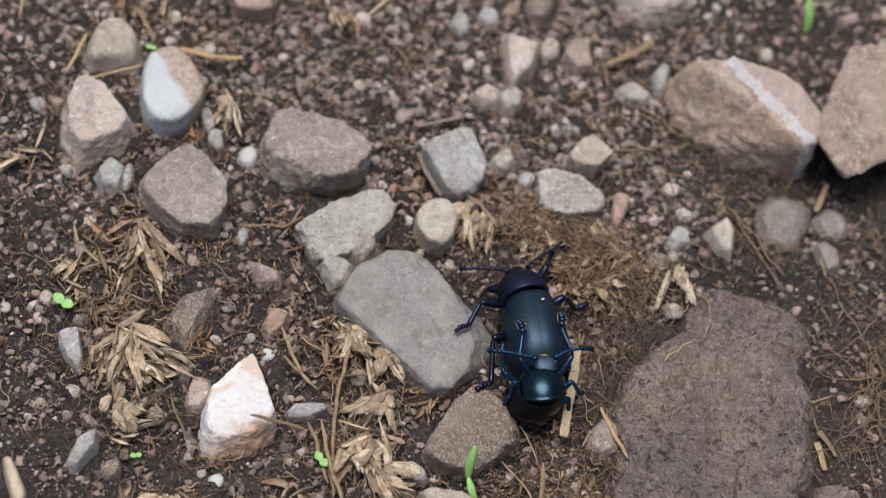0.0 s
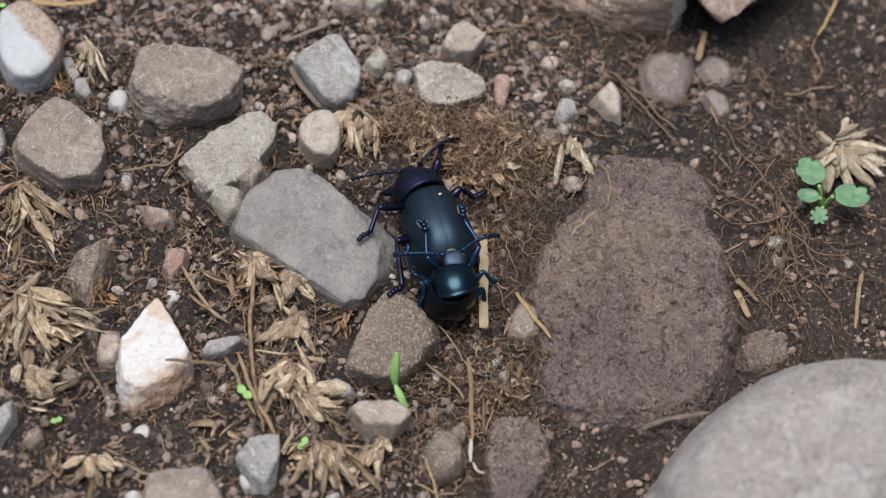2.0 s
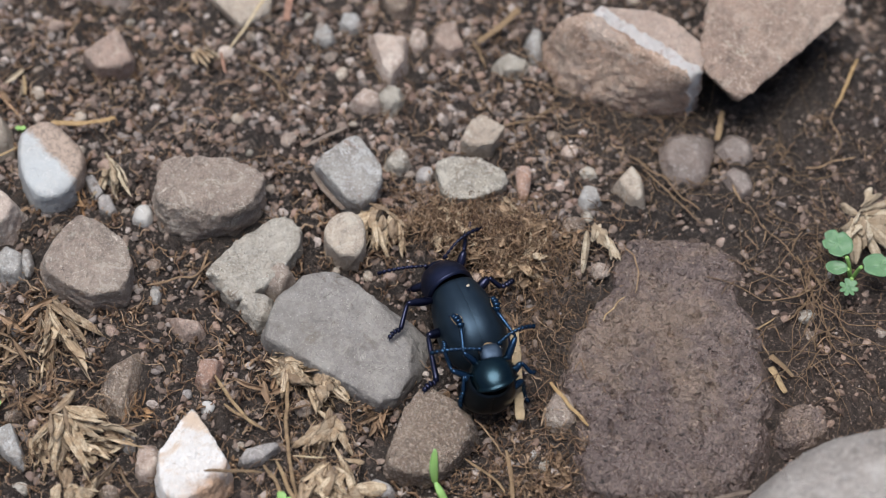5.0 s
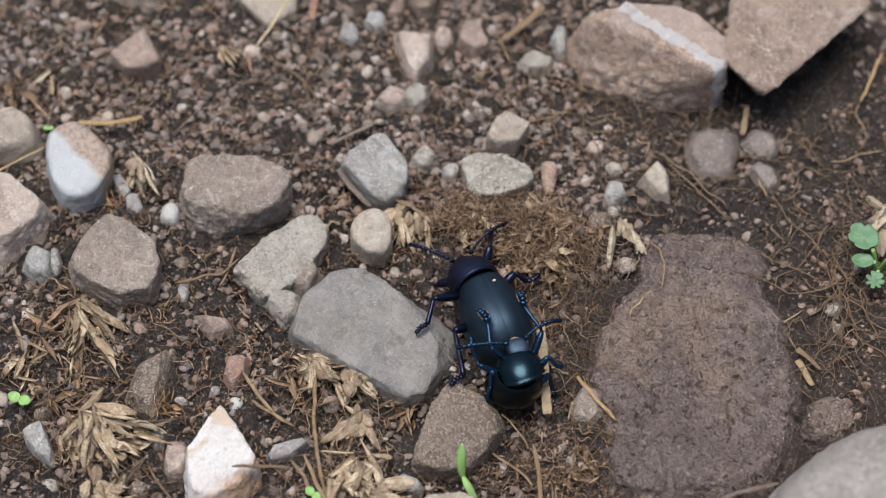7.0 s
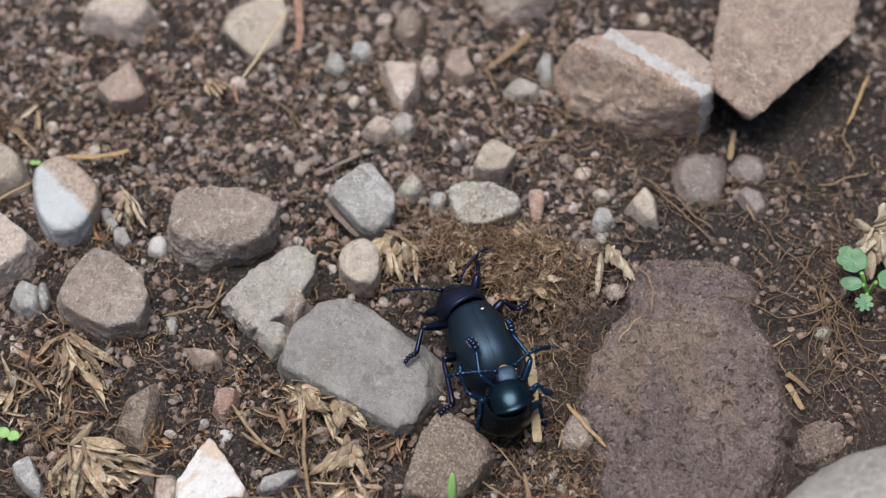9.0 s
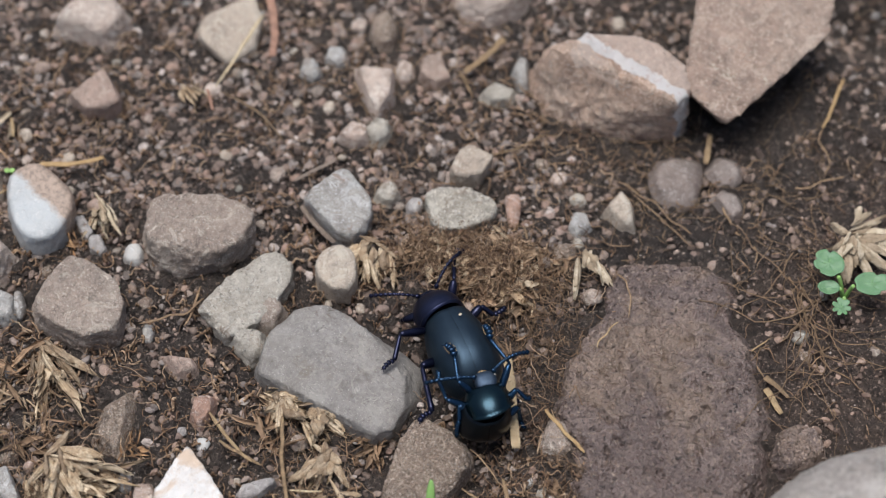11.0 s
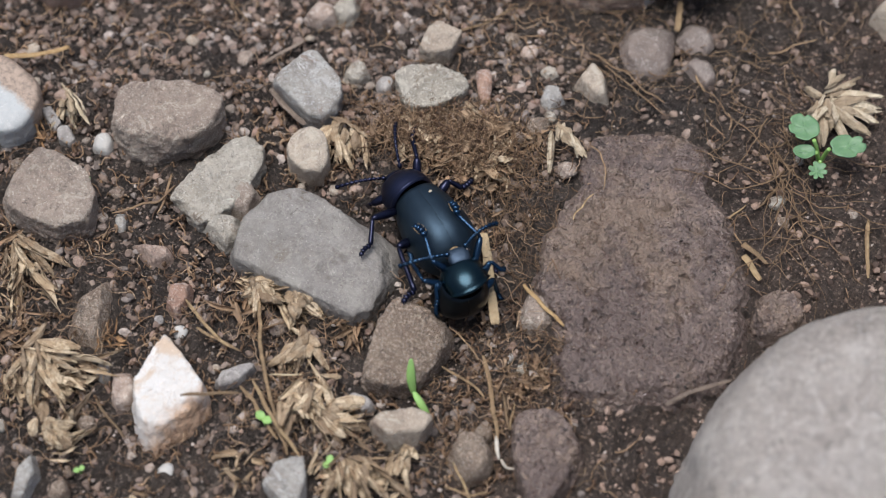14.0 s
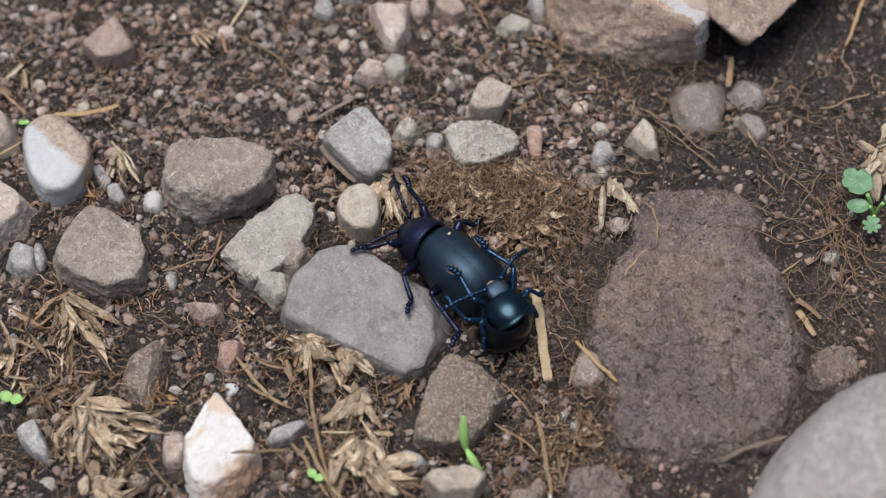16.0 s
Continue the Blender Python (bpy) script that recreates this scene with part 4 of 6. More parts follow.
straw("twig", [(32.0, -37.5), (34.9, -36.2), (40.0, -35.0)], 0.65, "grey_wood", "split weathered grey brown twig against boulder", 3.3, 0.6, 1)
straw("straw", [(11.3, -29.1), (12.0, -34.2), (12.3, -40.1)], 0.59, "straw_mat", "dry tan stalk with a torn end", 1.4, 0.6, 0.8)
straw("straw", [(12.1, -39.7), (12.3, -42.7)], 0.53, "white_fibre", "torn white pith at a straw end", 1.5, 0.6, 0.8)
straw("straw", [(12.4, -42.4), (12.9, -43.5), (14.3, -43.8)], 0.35, "white_fibre", "torn white fibre on soil", 1.2, 0.6, 0.8)
straw("straw", [(6.9, -42.5), (7.8, -45.0), (9.0, -48.2)], 0.35, "straw_mat", "thin dry grass on soil", 1.2, 0.6, 0.8)
straw("straw", [(5.7, -45.4), (8.3, -46.6), (10.9, -46.6)], 0.29, "straw_mat", "thin dry grass on soil", 1.2, 0.6, 0.8)
straw("straw", [(14.5, -35.1), (13.8, -38.7)], 0.29, "straw_mat", "thin tan straw on clay stone", 1.2, 0.6, 0.8)
straw("straw", [(13.4, -34.4), (13.6, -38.9)], 0.41, "brown_straw", "brown straw on clay stone", 1.6, 0.6, 0.8)
straw("wood_sliver", [(-12.9, 9.6), (-11.0, 6.4), (-8.8, 3.9)], 0.86, "grey_wood", "dark weathered wood sliver beside stone", 1.6, 0.6, 0.8)
straw("wood_sliver", [(-13.9, 13.4), (-11.6, 15.1), (-8.6, 16.5)], 0.53, "grey_wood", "dark weathered wood sliver on gravel", 1.2, 0.6, 0.8)
straw("straw", [(6.4, -30.2), (9.7, -32.6), (11.2, -34.5)], 0.41, "brown_straw", "brown straw on soil", 1.2, 0.6, 0.8)
straw("root", [(7.5, -24.9), (9.9, -27.3), (11.0, -29.6)], 0.24, "root_mat", "thin brown root below beetles", 1.0, 0.6, 0.8)
straw("straw", [(-34.5, -32.2), (-32.5, -35.1), (-31.0, -37.2)], 0.41, "brown_straw", "dull straw piece on soil", 1.2, 0.6, 0.8)
straw("straw", [(-59.1, 14.9), (-59.4, 12.0), (-59.8, 9.0)], 0.59, "gold_straw", "orange tan straw on gravel", 1.8, 0.6, 0.8)
straw("straw", [(-68.6, 18.2), (-68.3, 15.2)], 0.59, "straw_mat", "tan straw piece on soil", 1.6, 0.6, 0.8)
straw("straw", [(-50.9, 23.7), (-50.4, 20.6)], 0.59, "straw_mat", "tan straw fragment on gravel", 1.4, 0.6, 0.8)
straw("straw", [(59.7, -13.6), (58.9, -17.5), (58.3, -21.6)], 0.65, "straw_mat", "pale tan straw standing in clay", 1.5, 0.6, 0.8)
straw("straw", [(29.5, 11.0), (33.2, 6.8), (36.6, 3.0)], 0.24, "root_mat", "thin root on damp clay", 1.0, 0.6, 0.8)
straw("root", [(27.7, 12.6), (31.6, 10.0), (35.0, 6.3), (36.3, 4.6)], 0.29, "root_mat", "thin tan root on damp clay", 1.2, 0.6, 0.8)
straw("root", [(40.3, 10.1), (41.8, 6.3), (44.4, 2.6), (43.9, 0.1)], 0.29, "root_mat", "thin tan root on damp clay", 1.2, 0.6, 0.8)
straw("root", [(50.5, 11.0), (52.3, 11.3), (55.3, 12.7), (57.4, 13.4)], 0.29, "root_mat", "thin pale root on damp clay", 1.2, 0.6, 0.8)
straw("root", [(41.7, -10.8), (42.2, -13.6), (43.4, -16.1)], 0.29, "root_mat", "thin brown root beside chip", 1.2, 0.6, 0.8)
straw("root", [(42.8, -12.6), (45.3, -10.2)], 0.29, "straw_mat", "short tan straw on clay", 1.2, 0.6, 0.8)
straw("root", [(26.8, -2.0), (28.0, -4.0), (27.4, -8.4)], 0.24, "root_mat", "thin curled root over the clay slab", 3.3, 0.6, 0.8)
straw("root", [(23.2, -12.7), (24.7, -10.5), (26.5, -9.1)], 0.24, "straw_mat", "thin straw on the clay slab", 3.4, 0.6, 0.8)
tuft("chaff_tuft", -42.3, -29.3, 3.2, 3.7, 14, 3.6, "husk_mat", "tuft of dry tan grass husks on soil", -60, 40)
tuft("chaff_tuft", -38.0, -28.5, 3.2, 2.3, 12, 4.4, "husk_mat", "spray of dry tan seed husks on soil", -25, 30)
tuft("chaff_tuft", -43.5, -14.0, 2.0, 4.1, 11, 4.2, "husk_mat", "dry tan husks fallen on dark soil", -75, 30)
tuft("chaff_tuft", -47.8, -12.5, 2.0, 3.3, 9, 3.2, "brown_husk", "brown dry husk fragments on soil", None, 60)
tuft("chaff_tuft", -49.0, -18.7, 4.3, 2.9, 14, 3.0, "husk_mat", "scattered dry husk fragments on soil", None, 60)
tuft("chaff_tuft", -45.6, -21.8, 3.2, 2.5, 10, 2.6, "brown_husk", "scattered brown husk bits on soil", None, 60)
tuft("chaff_tuft", -13.9, -18.5, 4.3, 1.8, 26, 2.6, "husk_mat", "dense fan of dry tan chaff beside the slab", -20, 50)
tuft("chaff_tuft", -10.4, -21.6, 2.9, 2.1, 22, 2.4, "husk_mat", "dense dry seed chaff beside the slab", -50, 40)
tuft("chaff_tuft", -16.2, -21.6, 2.9, 2.5, 12, 2.6, "brown_husk", "loose brown chaff on soil", None, 60)
tuft("chaff_tuft", -11.1, -27.2, 2.3, 2.3, 8, 4.2, "husk_mat", "broad dry tan husk leaves on soil", -110, 35)
tuft("chaff_tuft", -9.5, -32.8, 2.0, 2.3, 9, 3.4, "husk_mat", "dry pale husk leaves on soil", -95, 35)
tuft("chaff_tuft", -11.0, -35.2, 2.1, 2.1, 8, 3.4, "husk_mat", "dry tan husk leaves beside stalks", -60, 30)
tuft("chaff_tuft", -6.4, -36.5, 2.5, 1.2, 8, 3.6, "husk_mat", "curled dry husk strips on soil", -25, 25)
tuft("chaff_tuft", -4.6, -43.3, 3.2, 2.5, 12, 3.4, "husk_mat", "loose dry tan husks on soil", -60, 40)
tuft("chaff_tuft", -0.1, -43.6, 1.8, 2.5, 7, 2.8, "husk_mat", "few dry husks on soil", None, 60)
tuft("chaff_tuft", -7.9, -43.2, 2.1, 2.1, 6, 3.0, "husk_mat", "few dry pale husks near wedge stone", 30, 40)
tuft("chaff_tuft", -38.4, -37.1, 2.5, 2.1, 8, 3.8, "husk_mat", "dry tan husks crossing on dark soil", 20, 50)
tuft("chaff_tuft", -30.0, -45.6, 2.1, 2.1, 8, 3.4, "husk_mat", "dry husks on dark soil", -60, 50)
tuft("chaff_tuft", -33.9, -46.8, 2.9, 1.2, 6, 3.0, "brown_husk", "brown husk fragments on soil", None, 60)
tuft("chaff_tuft", -33.3, -24.1, 1.6, 1.2, 8, 1.8, "orange_husk", "small orange brown husk flakes", None, 60)
tuft("chaff_tuft", -3.4, -23.8, 1.6, 1.8, 14, 2.0, "brown_husk", "fibrous brown debris under the slab", None, 60)
tuft("chaff_tuft", -61.0, -4.2, 2.1, 2.5, 8, 3.0, "husk_mat", "dry tan husks on soil", None, 60)
tuft("chaff_tuft", -55.3, 21.3, 1.8, 4.1, 7, 3.4, "brown_husk", "brown dry leaf fragments on soil", -70, 30)
tuft("chaff_tuft", -17.7, -41.3, 2.1, 2.5, 8, 2.4, "husk_mat", "small dry husk bits on soil", None, 60)
tuft("chaff_tuft", -4.2, 1.5, 2.1, 2.9, 12, 3.0, "husk_mat", "pale dry husks beside tan pebble", -85, 35)
tuft("chaff_tuft", 0.8, 1.9, 3.2, 2.1, 16, 2.4, "brown_husk", "dry brown husk mat above beetles", None, 60)
tuft("dry_moss_mat", 5.8, -0.2, 2.7, 2.5, 15, 2.0, "husk_mat", "crumbly mat of dried moss and chaff", None, 60)
tuft("dry_moss_mat", 9.7, -0.2, 2.7, 2.5, 15, 2.0, "moss_husk", "crumbly mat of dried moss and chaff", None, 60)
tuft("dry_moss_mat", 12.9, -1.4, 2.7, 2.5, 15, 2.0, "husk_mat", "crumbly mat of dried moss and chaff", None, 60)
tuft("dry_moss_mat", 7.2, -3.0, 2.7, 2.5, 15, 2.0, "moss_husk", "crumbly mat of dried moss and chaff", None, 60)
tuft("dry_moss_mat", 11.1, -4.6, 2.7, 2.5, 15, 2.0, "brown_husk", "crumbly mat of dried moss and chaff", None, 60)
tuft("dry_moss_mat", 14.3, -3.4, 2.7, 2.5, 15, 2.0, "husk_mat", "crumbly mat of dried moss and chaff", None, 60)
tuft("dry_moss_mat", 4.4, 1.9, 2.7, 2.5, 15, 2.0, "husk_mat", "crumbly mat of dried moss and chaff", None, 60)
tuft("dry_moss_mat", 12.9, 1.5, 2.7, 2.5, 15, 2.0, "moss_husk", "crumbly mat of dried moss and chaff", None, 60)
tuft("chaff_tuft", -28.3, 28.1, 1.1, 1.6, 3, 2.6, "husk_mat", "small curled tan husk on gravel", -60, 30)
tuft("chaff_tuft", -51.4, 24.0, 0.6, 1.1, 2, 4.2, "pale_husk", "cream oat seed husk on soil", -95, 10)
tuft("chaff_tuft", -38.6, 9.7, 1.0, 3.3, 6, 4.6, "pale_husk", "greyish tan curled leaf strip", -75, 15)
tuft("chaff_tuft", 11.6, 5.3, 0.7, 1.0, 2, 3.0, "pale_husk", "cream husk beside bud", -45, 15)
tuft("chaff_tuft", -41.5, 4.6, 1.3, 1.1, 5, 2.2, "orange_husk", "curled orange tan husk beside stone", None, 60)
tuft("chaff_tuft", 17.0, -32.9, 2.9, 2.1, 10, 2.0, "brown_husk", "fine brown plant debris on soil", None, 60)
tuft("chaff_tuft", 14.6, -6.6, 1.9, 2.8, 12, 1.7, "brown_husk", "matted brown plant debris on dark soil", None, 60)
tuft("chaff_tuft", 15.7, -2.5, 1.9, 2.8, 12, 1.7, "brown_husk", "matted brown plant debris on dark soil", None, 60)
tuft("chaff_tuft", 13.8, -11.4, 1.9, 2.8, 12, 1.7, "brown_husk", "matted brown plant debris on dark soil", None, 60)
tuft("chaff_tuft", 16.5, 2.0, 1.9, 2.8, 12, 1.7, "moss_husk", "matted brown plant debris on dark soil", None, 60)
tuft("chaff_tuft", 18.6, -0.9, 1.9, 2.8, 12, 1.7, "brown_husk", "matted brown plant debris on dark soil", None, 60)


def pod_mesh(length, width, seed):
    """One dry seed husk along +x in millimetres: a split, cupped shell with ribs, a fold, a sideways bend and a torn end."""
    rng = random.Random(seed)
    bm = bmesh.new()
    strand = bm.verts.layers.float.new("strand")
    bend, droop, fold = rng.uniform(-0.30, 0.30), rng.uniform(-0.05, 0.16), rng.uniform(0.5, 1.5)
    belly, torn, shift = rng.uniform(0.32, 0.62), rng.uniform(0.10, 0.34), rng.uniform(-0.4, 0.4)
    rows_n, cols = 13, 11
    layers = []
    for side in (0, 1):
        rows = []
        for i in range(rows_n):
            s = i / (rows_n - 1)
            swell = (s / belly) ** 0.75 if s < belly else (max(0.0, 1 - ((s - belly) / (1.02 - belly)) ** 2)) ** 0.6
            w = 0.5 * width * (0.12 + 0.88 * swell) * (1 + 0.35 * noise.noise(Vector((s * 3.5, seed * 1.7, 0))))
            row = []
            for k in range(cols):
                u = 2 * k / (cols - 1) - 1
                rib = noise.noise(Vector((s * 0.9, k * 1.9, seed * 5.1)))
                a = fold * (u - shift * s)
                y = w * math.sin(a) / max(0.55, math.sin(min(fold, 1.5)))
                z = w * (math.cos(a) - 0.4) * 0.75 + 0.20 * w * rib + 0.10 * width * noise.noise(Vector((s * 4, u * 2, seed * 2.2)))
                x = length * (s + torn * rib * s**3)
                v = bm.verts.new(Vector((x, y + bend * length * s * s, z - droop * length * s * s - side * 0.09)) * MM)
                v[strand] = 0.55 + 1.2 * rib + 0.5 * (0.35 - s)
                row.append(v)
            rows.append(row)
        layers.append(rows)
    for side, rows in enumerate(layers):
        for a, b in zip(rows, rows[1:]):
            for k in range(cols - 1):
                f = (a[k], a[k + 1], b[k + 1], b[k])
                bm.faces.new(f if side else f[::-1])
    top, low = layers
    edge = [(i, 0) for i in range(rows_n)] + [(rows_n - 1, k) for k in range(1, cols)] + [(i, cols - 1) for i in range(rows_n - 2, -1, -1)] + [(0, k) for k in range(cols - 2, 0, -1)]
    for (a, b), (c, d) in zip(edge, edge[1:] + edge[:1]):
        bm.faces.new((top[a][b], top[c][d], low[c][d], low[a][b]))
    return bm


def husk_cluster(x, y, z, label, pods, mat="pale_husk"):
    """Dry seed husks joined at their stalks. pods: turn, dip, length, width in millimetres, shift along x and y."""
    rng = random.Random(round(100 * x) + 7)
    thing = new("husk_cluster")
    thing.empty_display_size = 0.002
    thing.matrix_basis = pose(x * MM, y * MM, (z + max(0.0, ground_height(x, y))) * MM)
    tagged(thing, label, "husks", "dry husks and chaff")
    for i, (turn, dip, length, width, dx, dy) in enumerate(pods):
        for twin in range(2 if length > 2.4 else 1):
            long = length * (1.0 if twin == 0 else rng.uniform(0.45, 0.8))
            pod = part("pod", pod_mesh(long, width * rng.uniform(0.6, 1.2), i + 40 * twin + round(7 * abs(x))), MATS[mat], thing)
            pod.matrix_basis = pose((dx + rng.gauss(0, 0.35)) * MM, (dy + rng.gauss(0, 0.35)) * MM, (0.12 * i + 0.25 * twin + 0.2) * MM, rng.uniform(-55, 55), dip + rng.uniform(-9, 7), turn + rng.gauss(0, 15 if twin == 0 else 30))


husk_cluster(22.6, -0.1, 2.6, "pale split seed husks with grey seeds on a clay slab", [(-112, 12, 5.0, 1.5, -0.8, 0.2), (-66, 14, 4.6, 1.5, 0.7, 0.0), (-90, 8, 2.3, 1.0, 0.0, 0.6), (-50, 22, 4.8, 0.6, 0.9, -0.2)])
husk_cluster(56.4, 3.0, 2.2, "fan of pale dry seed husks beside a green seedling", [(-6, 4, 6.8, 1.6, 0.4, 0.1), (5, 0, 6.2, 1.4, 0.3, 0.7), (-16, 8, 6.4, 1.5, 0.5, -0.4), (13, -4, 5.4, 1.3, 0.0, 1.0), (-28, 8, 4.8, 1.4, 0.3, -0.7),
             (-66, 12, 6.6, 2.0, 0.0, -0.4), (-80, 10, 5.6, 1.8, -0.5, -0.4), (-52, 16, 5.6, 1.5, 0.4, -0.7), (-104, 12, 3.4, 1.5, -0.8, -0.3), (-140, 6, 3.0, 1.4, -0.7, 0.1), (172, 2, 2.4, 1.3, -0.5, 0.4), (30, -6, 3.4, 1.2, 0.0, 1.0)])

husk_cluster(-42.4, -25.3, 1.2, "large fan of broad dry tan husks on dark soil", [(-66, 8, 5.1, 1.1, 0.6, -0.8), (-52, 10, 8.0, 1.7, 0.0, -0.2), (-83, 11, 5.6, 1.4, -0.1, -0.3), (-52, 3, 8.2, 1.8, 0.1, -0.4), (-12, 13, 7.6, 1.0, 0.1, -0.4), (-34, 3, 5.4, 1.8, 0.6, 0.6), (-94, 12, 5.8, 1.4, 0.7, -0.7), (-74, 5, 6.2, 1.0, 0.2, -0.4), (-37, 3, 6.9, 1.5, 0.0, -0.6), (-30, 5, 5.7, 1.5, 0.4, 0.6), (-17, 3, 6.1, 1.0, -0.8, -0.2)], "husk_mat")
husk_cluster(-44.6, -10.8, 1.2, "broad folded dry husks hanging over dark soil", [(-67, 6, 7.9, 1.7, -0.2, 0.8), (-87, 3, 4.7, 1.0, 0.3, -0.6), (-62, 13, 5.5, 1.0, -0.1, -0.7), (-73, 15, 5.7, 0.8, -0.8, -0.6), (-71, 7, 5.5, 0.9, 0.9, -0.1), (-61, 12, 7.6, 1.9, 0.4, 0.8)], "husk_mat")
husk_cluster(-9.7, -25.5, 1.2, "broad pale husk leaves on dark soil", [(-148, 2, 5.6, 1.1, 0.9, 0.3), (-77, 4, 4.2, 1.3, 0.7, -0.3), (-91, 3, 4.5, 1.3, 0.8, 0.1), (-122, 8, 4.0, 1.0, -0.8, -0.4), (-140, 5, 4.6, 1.3, -0.5, -0.1), (-108, 4, 4.9, 1.9, 0.3, 0.7), (-115, 13, 4.5, 1.1, -0.3, 0.7)], "husk_mat")
husk_cluster(-8.9, -31.4, 1.2, "upright tuft of pale dry husks", [(-62, 13, 3.8, 1.4, -0.9, -0.8), (-95, 4, 4.5, 1.5, -0.8, -0.6), (-92, 10, 4.2, 1.8, -0.5, -0.9), (-78, 2, 4.4, 0.9, 0.6, 0.5), (-103, 3, 4.6, 1.9, 0.3, -0.8), (-71, 10, 4.4, 1.0, 0.3, -0.3)], "husk_mat")
husk_cluster(-11.3, -33.7, 1.2, "short fan of dry tan husks", [(-83, 5, 3.4, 1.9, -0.7, -0.7), (-110, 4, 3.2, 1.6, 0.0, -0.9), (-62, 14, 3.4, 1.3, 0.6, 0.5), (-90, 14, 2.7, 1.4, -0.2, 0.5), (-56, 14, 2.9, 1.1, 0.6, -0.1)], "husk_mat")
husk_cluster(-7.7, -36.2, 1.2, "curled dry husk strips beside a pink stone", [(-25, 3, 3.6, 1.7, -0.3, 0.5), (-29, 2, 3.7, 1.4, -0.0, 0.4), (-47, 4, 4.2, 1.2, 0.1, 0.7), (-10, 15, 3.7, 1.8, 0.5, 0.2), (-8, 11, 4.6, 1.5, -0.3, 0.7)], "husk_mat")
husk_cluster(-4.6, -42.4, 1.2, "dry tan husks spread on soil", [(-53, 15, 5.0, 1.9, -0.7, 0.3), (-114, 7, 4.7, 0.9, -0.8, -0.6), (-91, 3, 4.0, 1.8, -0.6, 0.3), (-38, 12, 4.6, 1.7, -0.4, 0.8), (-100, 4, 5.3, 1.2, 0.1, -0.3), (-62, 13, 5.5, 1.0, 0.2, -0.0), (-83, 6, 3.1, 0.8, 0.8, 0.6)], "husk_mat")
husk_cluster(1.3, -41.3, 1.2, "few short dry husks on soil", [(-64, 4, 2.5, 1.9, 0.9, 0.8), (-93, 8, 3.4, 1.1, -0.2, -0.9), (-107, 5, 2.8, 1.5, 0.9, 0.7), (-84, 10, 3.2, 1.5, -0.2, 0.8)], "husk_mat")
husk_cluster(-40.0, -35.7, 1.2, "dry tan husks crossing on dark soil", [(-61, 4, 2.7, 1.2, 0.1, 0.2), (-17, 3, 3.1, 1.8, 0.3, 0.2), (-8, 4, 2.9, 1.3, -0.7, 0.4), (13, 6, 3.6, 1.2, -0.6, 0.7), (33, 10, 3.2, 1.2, -0.6, -0.8), (-3, 7, 2.6, 1.8, -0.6, -0.2), (-35, 10, 2.6, 1.1, 0.5, -0.5), (-68, 11, 3.6, 1.5, -0.8, 0.8)], "husk_mat")
husk_cluster(-15.5, -18.4, 1.2, "fan of dry chaff beside the slab", [(-38, 11, 2.8, 1.7, 0.7, 0.7), (-63, 11, 2.7, 1.7, 0.3, -0.3), (-28, 3, 3.5, 1.3, 0.1, 0.2), (-67, 7, 3.7, 1.7, 0.2, -0.7), (-28, 11, 3.5, 1.5, 0.0, 0.9), (-81, 5, 3.7, 1.9, 0.4, 0.8), (-101, 14, 3.7, 1.1, 0.1, -0.0), (-63, 15, 2.7, 1.5, 0.7, 0.2)], "husk_mat")
husk_cluster(-10.7, -19.8, 1.2, "dense fan of dry chaff beside the slab", [(-38, 8, 3.0, 1.7, -0.3, 0.2), (-75, 4, 2.6, 1.8, 0.4, 0.6), (-71, 7, 3.0, 0.8, -0.2, 0.9), (-34, 13, 2.1, 1.9, -0.6, -0.7), (-24, 15, 3.1, 1.8, -0.0, -0.7), (-77, 11, 3.0, 0.8, 0.4, -0.8), (-54, 14, 2.5, 1.6, 0.5, 0.4), (-39, 9, 2.0, 1.1, -0.4, 0.7), (-87, 4, 3.6, 1.7, 0.0, -0.9), (-52, 4, 2.0, 1.8, 0.8, -0.4)], "husk_mat")
husk_cluster(-4.7, 3.3, 1.2, "broad dry husks beside a tan pebble", [(-106, 14, 3.6, 1.6, -0.9, 0.5), (-96, 5, 3.3, 1.2, -0.3, 0.9), (-66, 12, 5.5, 0.9, 0.7, 0.4), (-113, 16, 3.9, 1.4, 0.3, 0.7), (-80, 7, 5.6, 1.0, -0.5, 0.8)], "husk_mat")
husk_cluster(-2.2, 3.6, 1.2, "folded tan husk above the beetles", [(-117, 10, 4.3, 1.2, -0.1, -0.2), (-113, 15, 3.9, 1.2, -0.4, -0.2), (-90, 16, 3.9, 1.4, -0.9, -0.7), (-88, 15, 4.5, 1.2, 0.1, -0.7)], "husk_mat")
husk_cluster(-31.3, -45.0, 1.2, "dry husks on dark soil", [(-79, 15, 3.4, 1.9, 0.0, -0.6), (-126, 7, 3.3, 1.2, -0.1, -0.7), (-132, 9, 2.5, 1.1, 0.4, -0.2), (-35, 4, 2.5, 1.0, -0.4, -0.1), (-58, 10, 3.6, 1.6, -0.9, -0.1), (-108, 13, 3.9, 1.3, -0.7, -0.4)], "husk_mat")


